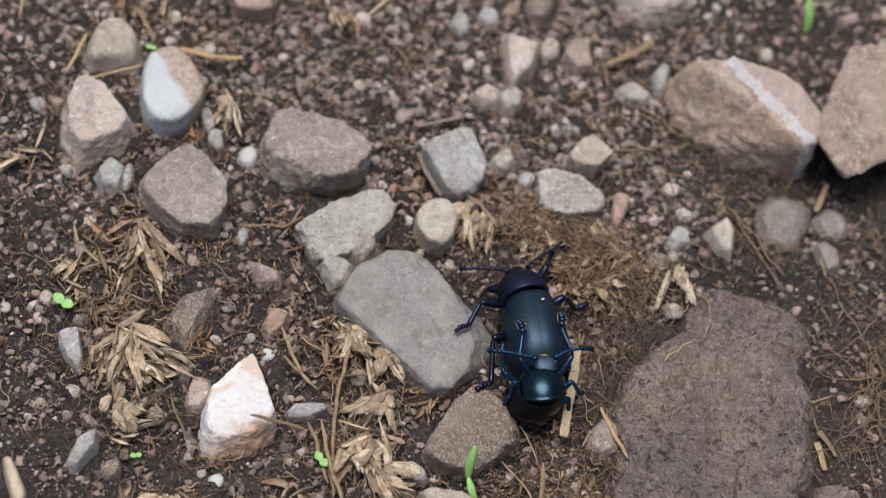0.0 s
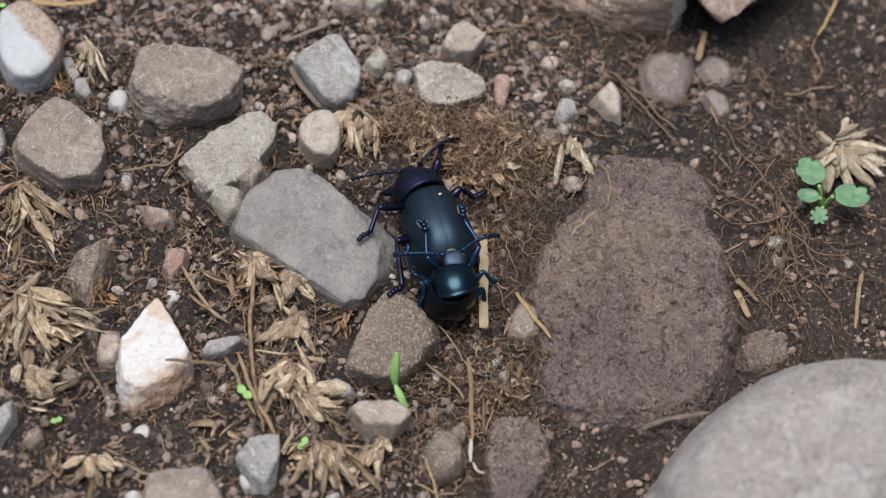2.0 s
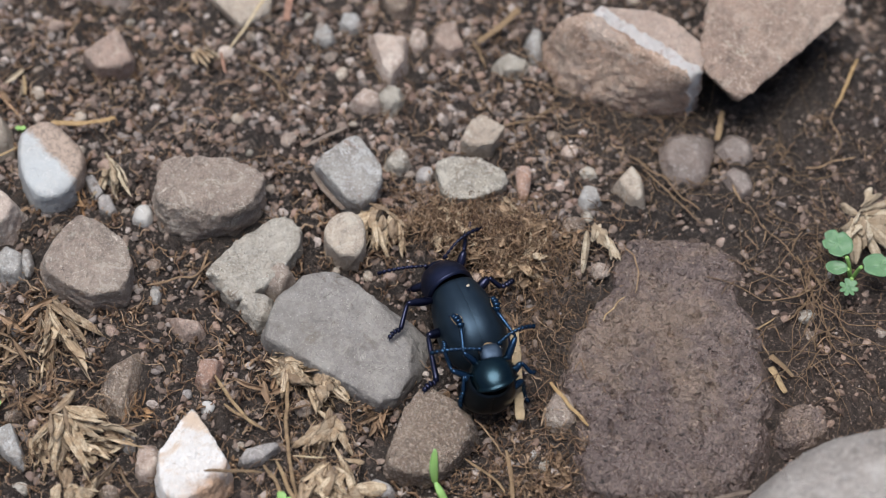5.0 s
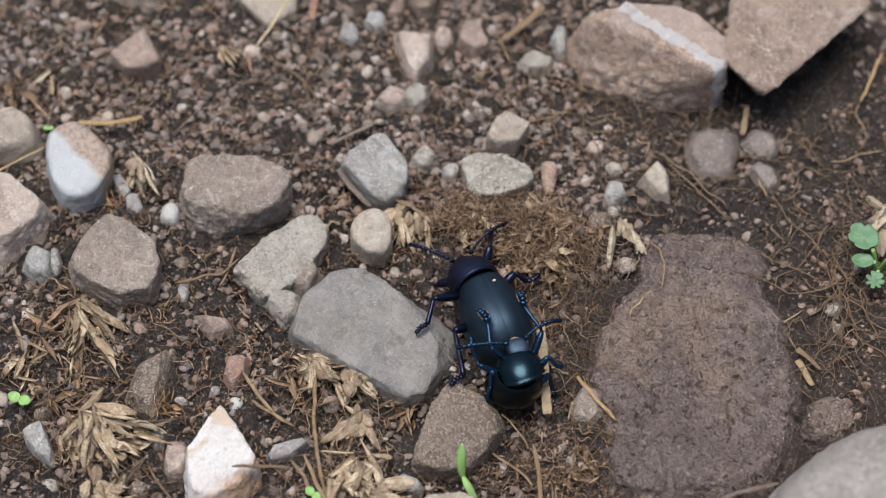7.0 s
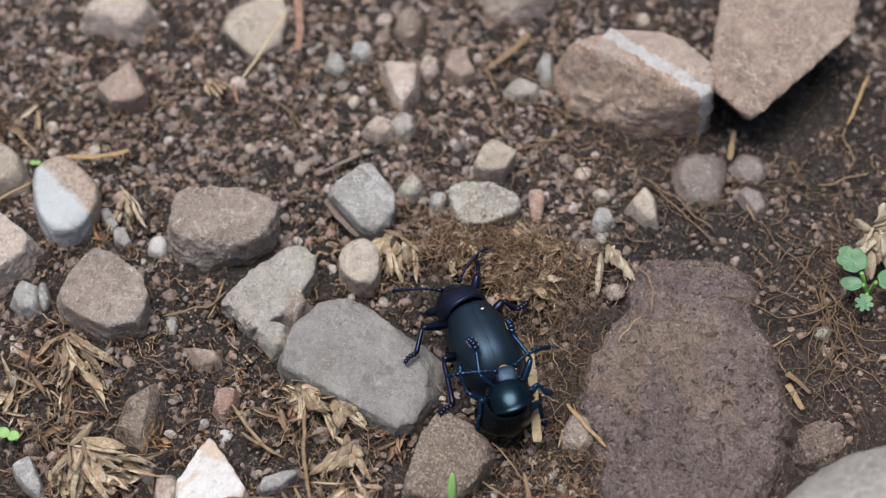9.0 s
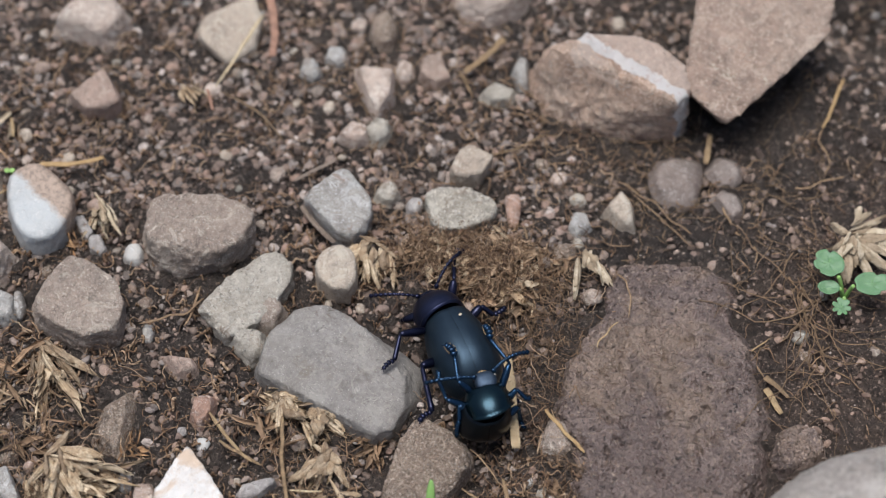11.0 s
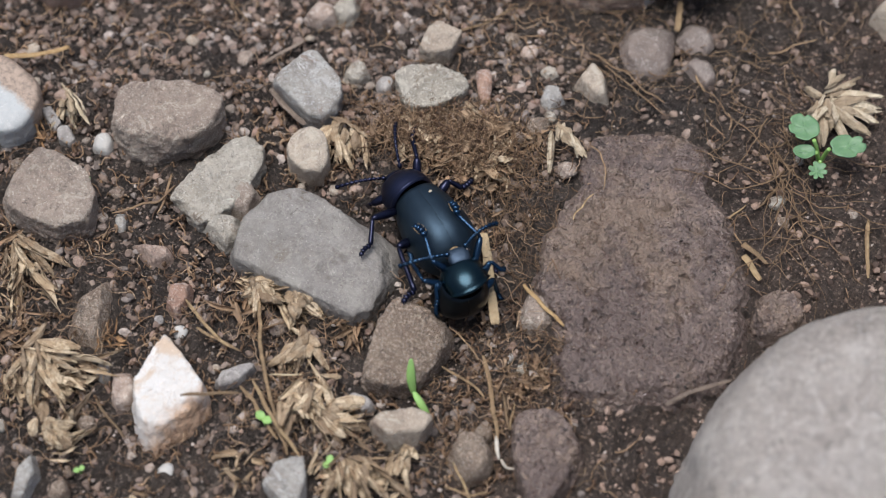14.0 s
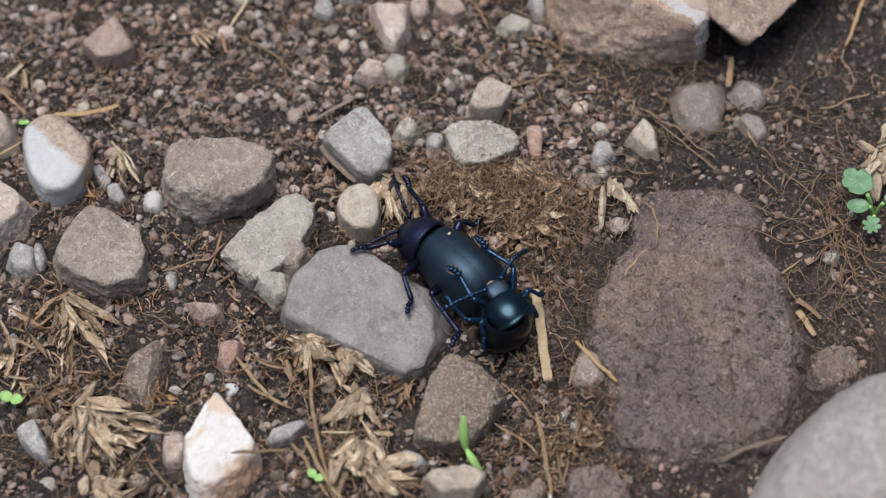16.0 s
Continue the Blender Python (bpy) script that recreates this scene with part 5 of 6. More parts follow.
# ---- green seedlings ----
def leaf_blade(length, width, notch=0.0, fold=0.15, droop=0.2, lobes=0):
    """A leaf along +x from its stalk, in millimetres, with thickness."""
    bm = bmesh.new()
    layers = []
    for side in (0, 1):
        rows = []
        for i in range(13):
            s = i / 12
            w = 0.5 * width * math.sin(math.pi * (0.04 + 0.955 * s) ** 0.85) ** 0.55
            if lobes:
                w *= 1 + 0.08 * math.cos(2 * math.pi * lobes * s)
            row = []
            for k in range(7):
                u = (k - 3) / 3
                tip = notch * max(0, s - 0.8) * 5 * (1 - abs(u)) * -0.25 * length
                z = fold * abs(u) * width * 0.5 - droop * length * s * s * 0.5 - side * 0.12 + 0.1 * noise.noise(Vector((s * 3, u * 2, length)))
                row.append(bm.verts.new(Vector((s * length + tip, w * u, z)) * MM))
            rows.append(row)
        layers.append(rows)
    for side, rows in enumerate(layers):
        for a, b in zip(rows, rows[1:]):
            for k in range(6):
                f = (a[k], a[k + 1], b[k + 1], b[k])
                bm.faces.new(f if side else f[::-1])
    top, low = layers
    for i in range(12):
        bm.faces.new((top[i][0], top[i + 1][0], low[i + 1][0], low[i][0]))
        bm.faces.new((top[i + 1][6], top[i][6], low[i][6], low[i + 1][6]))
    bm.faces.new([top[0][k] for k in range(7)] + [low[0][k] for k in range(6, -1, -1)])
    bm.faces.new([top[12][k] for k in range(6, -1, -1)] + [low[12][k] for k in range(7)])
    return bm


def lobed_leaf(length, width, notches, depth=0.25, sharp=0.16):
    """A rounded leaf from its stalk at the origin along +x, cut in by notches at angles in degrees round its middle."""
    bm = bmesh.new()
    around, rings = 60, 6
    layers = []
    for side in (0, 1):
        grid = [bm.verts.new((0.5 * length * MM, 0, (0.12 - 0.11 * side) * MM))]
        for j in range(1, rings + 1):
            for i in range(around):
                a = 2 * math.pi * i / around
                cut = max([math.exp(-(((a - radians(c) + math.pi) % (2 * math.pi) - math.pi) / sharp) ** 2) for c in notches] + [0.0])
                cut = max(cut, 0.6 * math.exp(-((a - math.pi) / 0.3) ** 2))
                r = j / rings * (1 - depth * cut * (j / rings))
                x, y = 0.5 * length * (1 + r * math.cos(a)), 0.5 * width * r * math.sin(a)
                z = 0.30 * (j / rings) ** 2 - 0.10 * cut - 0.05 * x + 0.20 * noise.noise(Vector((x * 0.7, y * 0.7, length))) - 0.11 * side
                grid.append(bm.verts.new(Vector((x, y, z)) * MM))
        layers.append(grid)
    for side, g in enumerate(layers):
        for i in range(around):
            k = (i + 1) % around
            f = (g[0], g[1 + i], g[1 + k])
            bm.faces.new(f[::-1] if side else f)
            for j in range(rings - 1):
                p, q = 1 + j * around, 1 + (j + 1) * around
                f = (g[p + i], g[q + i], g[q + k], g[p + k])
                bm.faces.new(f[::-1] if side else f)
    p = 1 + (rings - 1) * around
    for i in range(around):
        k = (i + 1) % around
        bm.faces.new((layers[0][p + k], layers[0][p + i], layers[1][p + i], layers[1][p + k]))
    return bm


def seedling():
    x, y = 55.0, -4.6
    thing = new("seedling")
    thing.matrix_basis = pose(x * MM, y * MM, 0)
    tagged(thing, "small green seedling with round lobed leaves in clay", "seedling")
    for lx, ly, lz, turn, length, width, notches, depth in ((-1.2, 0.9, 4.6, 118, 4.2, 3.7, (-42, 40, 95), 0.22), (0.5, -0.5, 4.6, 6, 4.7, 3.3, (-60, 62, 10), 0.22),
                                                            (-1.0, -0.3, 3.6, 174, 2.8, 2.0, (20,), 0.08), (-0.5, -1.4, 3.0, -112, 2.6, 2.4, (-120, -70, -25, 25, 70, 120), 0.42)):
        lf = part("leaf", lobed_leaf(length, width, notches, depth), LEAF, thing)
        lf.matrix_basis = pose(lx * MM, ly * MM, lz * MM, 0, 0, turn)
        stalk = tube(smooth_path([(0, 0, 0), (lx * 0.6, ly * 0.6, lz * 0.7), (lx, ly, lz)], 5), [0.28] * 11, 6)
        part("stalk", stalk, SPROUT, thing)


seedling()


def cotyledon_sprout(x, y, z, size, turn):
    thing = new("sprout")
    thing.matrix_basis = pose(x * MM, y * MM, ground_height(x, y) * MM, 0, 0, turn)
    tagged(thing, "tiny bright green sprout with two round leaves", "sprout", "tiny green sprouts")
    for a in (0, 180):
        lf = part("leaf", leaf_blade(size, size * 0.95, 0.1, 0.1, 0.05), SPROUT, thing)
        lf.matrix_basis = pose(0, 0, z * MM, 0, -12, a)
    part("stem", tube(smooth_path([(0, 0, -0.5), (0.1, 0, z * 0.5), (0, 0, z)], 4), [0.15] * 9, 6), SPROUT, thing)


for args in ((-50.5, -23.7, 2.5, 1.5, -20), (-14.8, -36.1, 2.0, 1.15, -40), (-36.4, -40.6, 1.4, 0.7, 20), (-7.5, -41.8, 1.5, 0.9, 60), (-50.5, 15.5, 1.5, 0.7, 0), (-36.0, -2.0, 1.2, 0.5, 40)):
    cotyledon_sprout(*args)


def grass_blade(points, width, label):
    x, y, _ = points[0]
    base = Vector((x, y, 0))
    path = smooth_path([Vector(p) - base for p in points], 8)
    m = len(path) - 1
    radii = [0.5 * width * (0.15 + math.sin(math.pi * min(1, 0.12 + 0.86 * i / m)) ** 0.6) for i in range(m + 1)]
    ob = link_mesh("grass_blade", tube(path, radii, 8, 0.3), SPROUT)
    ob.matrix_basis = pose(x * MM, y * MM, 0)
    tagged(ob, label, "grass", "green grass blades")


grass_blade([(2.8, -33.7, 2.0), (2.6, -32.6, 4.2), (2.7, -31.2, 6.0)], 0.95, "fresh green grass shoot beside brown stone")
grass_blade([(4.4, -36.0, 0.6), (3.5, -34.9, 1.8), (2.8, -33.6, 2.2)], 0.85, "short green grass shoot leaning on pink stone")
grass_blade([(34.1, 43.4, 0.8), (33.9, 44.6, 3.0), (33.1, 46.6, 5.0)], 1.1, "fresh green grass shoot in gravel")
grass_blade([(65.4, -19.1, 0.8), (64.0, -18.0, 3.5), (62.9, -16.7, 5.0)], 1.1, "fresh green grass shoot by the boulder")
grass_blade([(-28.3, -54.3, 1.0), (-29.3, -53.0, 3.0), (-30.1, -51.7, 5.0)], 1.0, "fresh green grass shoot among husks")

bud = link_mesh("bud", tube(smooth_path([(0, 0, 0), (0.1, 2.0, 0.4), (0.1, 4.3, 0.8)], 6), [0.45, 0.6, 0.7, 0.78, 0.84, 0.88, 0.92, 0.95, 0.98, 1.0, 1.0, 0.98, 0.9], 12, 0.8, 0.1, 3), MATS["orange_stone"])
bud.matrix_basis = pose(13.9 * MM, 6.1 * MM, 1.0 * MM)
tagged(bud, "tapered orange pink dry bud lying on gravel", "bud")


# ---- loose gravel, crumbs and fibres ----
STONES = [(o.location.x / MM, o.location.y / MM, max(o.dimensions.x, o.dimensions.y) / MM * 0.40) for o in scene.objects
          if o.type == "MESH" and o.parent is None and str(o.get("category", "")) in ("pebble", "stone", "rock", "boulder")]


def clear(x, y, margin=0.0):
    return all((x - a) ** 2 + (y - b) ** 2 > (r + margin) ** 2 for a, b, r in STONES)


def clay(x, y):
    """How far the open clay of the right side reaches: 1 in it, 0 in gravel."""
    e = x - 22 - 4 * noise.noise(Vector((x * 0.08, y * 0.08, 9)))
    return min(1.0, max(0.0, e / 6)) if y < 26 else 0.0


ico = bmesh.new()
bmesh.ops.create_icosphere(ico, subdivisions=2, radius=1.0)
ICO_V = np.array([v.co[:] for v in ico.verts])
ICO_F = np.array([[v.index for v in f.verts] for f in ico.faces])
ico.free()
ico = bmesh.new()
bmesh.ops.create_icosphere(ico, subdivisions=1, radius=1.0)
ICO_V1 = np.array([v.co[:] for v in ico.verts])
ICO_F1 = np.array([[v.index for v in f.verts] for f in ico.faces])
ico.free()


def grain_shape(rng, fine):
    """A small angular grain: a sphere cut by a few random planes and flattened."""
    v = ICO_V if fine else ICO_V1
    nrm = rng.normal(size=(9, 3))
    nrm /= np.linalg.norm(nrm, axis=1)[:, None]
    d = rng.uniform(0.45, 0.95, 9)
    k = np.maximum(v @ nrm.T, 0) / d
    r = 1.0 / np.maximum((k**40).sum(1) ** (1 / 40), 1.0)
    return v * r[:, None] * np.array([1, rng.uniform(0.6, 0.95), rng.uniform(0.5, 0.8)])


def scatter(name, material, label, category, n, low, high, seed, bare, region=(-76, 76, -62, 68), power=2.2, fine_from=0.55):
    rng = np.random.default_rng(seed)
    pick = random.Random(seed)
    shapes = {f: [grain_shape(rng, f) for _ in range(24)] for f in (True, False)}
    verts, faces, total = [], [], 0
    placed = 0
    while placed < n:
        x, y = pick.uniform(region[0], region[1]), pick.uniform(region[2], region[3])
        size = low + (high - low) * pick.random() ** power
        if pick.random() < bare * clay(x, y) or not clear(x, y, size * 0.2):
            continue
        placed += 1
        fine = size > fine_from
        s = shapes[fine][pick.randrange(24)] * size
        a, b = pick.uniform(0, 6.28), pick.uniform(-0.5, 0.5)
        ca, sa, cb, sb = math.cos(a), math.sin(a), math.cos(b), math.sin(b)
        turn = np.array([[ca, -sa * cb, sa * sb], [sa, ca * cb, -ca * sb], [0, sb, cb]])
        z = ground_height(x, y) + size * pick.uniform(-0.25, 0.3)
        verts.append((s @ turn.T + np.array([x, y, z])) * MM)
        faces.append((ICO_F if fine else ICO_F1) + total)
        total += len(s)
    mesh = bpy.data.meshes.new(name)
    mesh.from_pydata(np.concatenate(verts).tolist(), [], np.concatenate(faces).tolist())
    mesh.materials.append(material)
    mesh.polygons.foreach_set("use_smooth", [False] * len(mesh.polygons))
    return tagged(new(name, mesh), label, category, kind="stuff")


scatter("gravel", GRAVEL, "loose grey and pink gravel grains on soil", "gravel", 8500, 0.2, 0.9, 3, 0.95, power=2.4)
scatter("soil_crumbs", CRUMB, "loose crumbs of dark brown soil", "soil", 22000, 0.15, 0.80, 4, 0.1, power=2.6)


def loose_pebbles(n):
    """Pebbles that can be told apart one by one, on twelve shared shapes."""
    pick = random.Random(77)
    rng = np.random.default_rng(78)
    kinds = ("pink_grey_stone", "tan_stone", "brown_stone", "blue_grey_stone", "pink_stone", "pale_stone", "brown_stone", "pink_pale_stone", "tan_stone", "slate", "pink_grey_stone", "milky_quartz")
    words = ("pinkish grey", "tan grey", "dark brown", "blue grey", "dull pink", "pale grey", "dark brown", "pale pink", "tan grey", "slate grey", "pinkish grey", "milky white")
    shapes = []
    for k in kinds:
        mesh = bpy.data.meshes.new("pebble")
        mesh.from_pydata((grain_shape(rng, True) * MM).tolist(), [], ICO_F.tolist())
        mesh.materials.append(MATS[k])
        mesh.polygons.foreach_set("use_smooth", [True] * len(mesh.polygons))
        shapes.append(mesh)
    while n:
        x, y = pick.uniform(-68, 66), pick.uniform(-54, 60)
        size = 0.75 + 0.85 * pick.random() ** 2
        if pick.random() < 0.85 * clay(x, y) or not clear(x, y, size * 0.7):
            continue
        n -= 1
        STONES.append((x, y, size))
        k = pick.randrange(11) if pick.random() < 0.97 else 11
        ob = new("pebble", shapes[k])
        ob.matrix_basis = pose(x * MM, y * MM, (ground_height(x, y) + size * 0.15) * MM, pick.uniform(-20, 20), pick.uniform(-20, 20), pick.uniform(0, 360)) @ Matrix.Diagonal((size, size, size, 1))
        tagged(ob, "small " + words[k] + " pebble loose on the soil", "pebble", "gravel pebbles")


loose_pebbles(240)
scatter("pale_gravel", GRAVEL, "small grey and pinkish gravel grains among soil", "gravel", 6500, 0.22, 0.92, 8, 0.9, region=(-76, 28, 4, 68), power=2.3)
scatter("fine_grit", GRAVEL, "fine pale grit scattered over soil", "grit", 7000, 0.12, 0.36, 6, 0.5, power=1.2)


def fibre_litter(name, n, seed, label, lengths=(1.2, 5.0), thick=(0.04, 0.11), areas=None, material=None, lift=1.2):
    rng = random.Random(seed)
    verts, faces = [], []
    for _ in range(n):
        if areas:
            ax, ay, sx, sy, direction = rng.choice(areas)
            x, y = rng.gauss(ax, sx), rng.gauss(ay, sy)
            a = radians(direction) + rng.gauss(0, 0.6) if direction is not None else rng.uniform(0, 6.28)
        else:
            x, y, a = rng.uniform(-74, 74), rng.uniform(-60, 66), rng.uniform(0, 6.28)
            if rng.random() < 0.6 * clay(x, y):
                continue
        length, r = rng.uniform(*lengths), rng.uniform(*thick)
        bend = rng.uniform(-1.6, 1.6)
        z0, steps = rng.uniform(0.2, lift), 10
        base = len(verts)
        for i in range(steps + 1):
            z = max(ground_height(x, y), -2) + z0 + 0.35 * math.sin(i * 0.8 + bend * 3)
            side = Vector((-math.sin(a), math.cos(a), 0)) * r * (1 - 0.5 * i / steps)
            up = Vector((0, 0, r))
            p = Vector((x, y, z))
            for q in (p + side, p + up * 1.0, p - side, p - up):
                verts.append((q * MM)[:])
            x += math.cos(a) * length / steps
            y += math.sin(a) * length / steps
            a += bend / steps + rng.gauss(0, 0.42)
        for i in range(steps):
            for k in range(4):
                j, l = base + 4 * i, base + 4 * i + 4
                faces.append((j + k, j + (k + 1) % 4, l + (k + 1) % 4, l + k))
        faces.append((base, base + 3, base + 2, base + 1))
        e = base + 4 * steps
        faces.append((e, e + 1, e + 2, e + 3))
    mesh = bpy.data.meshes.new(name)
    mesh.from_pydata(verts, [], faces)
    mesh.materials.append(material or FIBRES)
    mesh.polygons.foreach_set("use_smooth", [True] * len(mesh.polygons))
    return tagged(new(name, mesh), label, "plant litter", kind="stuff")


fibre_litter("plant_litter", 2600, 11, "fine dry plant fibres scattered over soil")
fibre_litter("gravel_litter", 900, 18, "fine brown fibres and chaff among gravel", (1.0, 4.5), (0.04, 0.13), [(-30, 30, 18, 14, None), (0, 26, 14, 10, None), (-50, 12, 10, 16, None), (18, 22, 8, 6, -30)])
fibre_litter("chaff_bits", 1500, 23, "short flakes of tan and brown chaff over soil", (0.5, 2.2), (0.09, 0.28), [(-30, -30, 16, 12, None), (0, -38, 13, 8, None), (-45, -12, 9, 13, None), (12, -32, 5, 8, None), (-3, 4, 9, 4, None), (-20, -12, 10, 8, None), (-45, 25, 14, 10, None)], None, 1.0)
fibre_litter("root_tangle", 130, 12, "tangle of fine tan roots over damp clay", (4, 13), (0.03, 0.07),
             [(38, 14, 10, 5, None), (44, 10, 6, 7, None), (50, -8, 2.2, 8, -85), (48, 8, 6, 6, -60), (24, 14, 5, 4, -40), (54, 15, 5, 6, None), (28, 6, 5, 5, -30)], MATS["root_mat"], 1.0)
fibre_litter("root_bundle", 30, 15, "bundle of tangled tan roots hanging down the clay bank", (9, 17), (0.07, 0.14), [(49.5, -2, 1.0, 2.0, -86), (50.5, -9, 1.0, 2.5, -92)], MATS["root_mat"], 2.4)
fibre_litter("dark_litter", 420, 19, "matted dark brown plant fibres beside the beetles", (1.2, 5.0), (0.025, 0.07), [(15, -7, 2.0, 4.5, -70), (14, -2, 3, 2, None), (17, -12, 2, 4, -60), (14.5, -29, 3, 4, -50), (19, -4, 2.5, 3, None)], MATS["brown_husk"], 1.4)
fibre_litter("moss_fibres", 1300, 16, "curly brown fibres in a mat of dried moss", (0.8, 3.0), (0.03, 0.085), [(4, 3, 3, 2, None), (9, 1.5, 4, 2.5, None), (12.5, -1.5, 2.5, 2.5, None)], None, 2.6)
fibre_litter("chaff_fibres", 900, 13, "fine straw fibres mixed with husks", (2, 7), (0.025, 0.075),
             [(-12, -21, 6, 3, None), (-13, -30, 5, 5, -70), (-43, -20, 6, 7, None), (10, 2, 6, 3, None), (12, -32, 5, 6, -70), (5, -40, 8, 4, None), (-40, -30, 8, 6, None), (16, -12, 3, 7, -80)], None, 2.0)


def grit_on(stone, n, seed, material, name, label, low=0.08, high=0.30):
    """Small crumbs stuck to the upper side of a stone."""
    rng = np.random.default_rng(seed)
    co = np.array([v.co[:] for v in stone.data.vertices]) / MM
    co = co[co[:, 2] > 0.8] + np.array(stone.location[:]) / MM
    verts, faces, total = [], [], 0
    lo, hi = co.min(0), co.max(0)
    for _ in range(n):
        spot = rng.uniform(lo[:2], hi[:2])
        gap = ((co[:, :2] - spot) ** 2).sum(1)
        p = co[gap.argmin()]
        if gap.min() > 0.3:
            continue
        size = low + (high - low) * rng.random() ** 2.5
        s = grain_shape(rng, False) * size
        a = rng.uniform(0, 6.28)
        turn = np.array([[math.cos(a), -math.sin(a), 0], [math.sin(a), math.cos(a), 0], [0, 0, 0.8]])
        verts.append((s @ turn.T + p) * MM)
        faces.append(ICO_F1 + total)
        total += len(s)
    mesh = bpy.data.meshes.new(name)
    mesh.from_pydata(np.concatenate(verts).tolist(), [], np.concatenate(faces).tolist())
    mesh.materials.append(material)
    tagged(new(name, mesh), label, "grit", kind="stuff")


MUD_GRIT = island_material("clay_grit", [(0.224, 0.162, 0.132), (0.290, 0.216, 0.171), (0.165, 0.119, 0.098), (0.356, 0.272, 0.217), (0.204, 0.149, 0.122)])
for ob in [o for o in scene.objects if o.name.startswith(("clay_slab", "clay_stone"))]:
    grit_on(ob, 700 if ob.name.startswith("clay_slab") else 300, 21, MUD_GRIT, "clay_grit", "crumbs of clay stuck to a flat stone")


# ---- the beetles ----
def chitin(name, a, b, rough, coat=0.0, pits=0.03, metal=0.0):
    n = Nodes(name)
    col = n.mix(n.ramp(n.noise(0.5, 3, 0.5), 0.35, 0.65), a, b)
    n.bump([(n.cells(5.0), 0.35, pits), (n.noise(0.9, 3, 0.5), 0.3, pits * 2)])
    n.bsdf.inputs["Coat Weight"].default_value = coat
    n.bsdf.inputs["Coat Roughness"].default_value = 0.12
    n.bsdf.inputs["Metallic"].default_value = metal
    return n.done(col, rough, 0.5)


ELYTRA_F = chitin("satin_blue_black", (0.028, 0.047, 0.068), (0.023, 0.039, 0.057), 0.46, 0.0, 0.02, 0.85)
PRONOTUM_F = chitin("satin_violet_black", (0.020, 0.025, 0.055), (0.017, 0.021, 0.046), 0.42, 0.0, 0.015, 0.85)
ELYTRA_M = chitin("gloss_blue_black", (0.009, 0.014, 0.019), (0.007, 0.010, 0.014), 0.28, 0.1, 0.012, 0.8)
PRONOTUM_M = chitin("gloss_teal_black", (0.006, 0.022, 0.032), (0.005, 0.017, 0.026), 0.27, 0.1, 0.010, 0.85)
HEAD_M = chitin("gloss_steel_blue", (0.045, 0.068, 0.100), (0.034, 0.052, 0.082), 0.50, 0.0, 0.05, 0.8)
LEG_F = chitin("violet_leg", (0.013, 0.015, 0.040), (0.009, 0.011, 0.028), 0.32, 0.15, 0.02, 0.8)
LEG_M = chitin("blue_leg", (0.012, 0.042, 0.085), (0.009, 0.030, 0.065), 0.24, 0.15, 0.02, 0.85)
BELLY = chitin("dull_black", (0.006, 0.006, 0.008), (0.005, 0.005, 0.006), 0.5)
EYE = chitin("eye_black", (0.01, 0.008, 0.008), (0.012, 0.01, 0.008), 0.12, 0.5)
HAIR = fibre_material("tarsus_hair", (0.40, 0.29, 0.16), (0.30, 0.21, 0.11), (0.2, 0.13, 0.07))


def shell(rows, closed=False):
    """A surface through rows of points in millimetres."""
    bm = bmesh.new()
    grid = [[bm.verts.new(Vector(p) * MM) for p in row] for row in rows]
    for a, b in zip(grid, grid[1:]):
        for k in range(len(a) - 1 + closed):
            j = (k + 1) % len(a)
            bm.faces.new((a[k], a[j], b[j], b[k]))
    bmesh.ops.remove_doubles(bm, verts=bm.verts, dist=1e-6)
    bmesh.ops.recalc_face_normals(bm, faces=bm.faces)
    return bm


def elytron(side, length, half, tall, k=1.0):
    """A wing case from its front edge at y = 0 back to its tip; side 1 right, -1 left. It curls under at the flank and has a rim."""
    rows = []
    for i in range(37):
        s = i / 36
        if s < 0.55:
            w = half * (0.68 + 0.32 * math.sin(0.5 * math.pi * s / 0.55) ** 0.85)
            h = tall * (0.70 + 0.30 * math.sin(0.5 * math.pi * s / 0.55))
        else:
            q = (s - 0.55) / 0.45
            w = half * max(0.0, 1 - q**2.3) ** 0.55
            h = tall * max(0.0, 1 - q**2.0) ** 0.6
        row = []
        for j in range(17):
            a = radians(118) * j / 16
            x = w * math.sin(a) ** 0.92 if a > 0 else 0.0
            z = h * math.cos(a) if a < math.pi / 2 else 0.55 * h * math.cos(a)
            groove = 0.07 * k * math.exp(-((j / 0.8) ** 2))
            lip = 0.10 * k * math.exp(-(((j - 13.5) / 0.9) ** 2))
            front = -0.18 * k * math.exp(-((s / 0.02) ** 2))
            row.append((side * (x + 0.018 * k + lip), -length * s, z - groove + front))
        rows.append(row)
    return shell(rows)


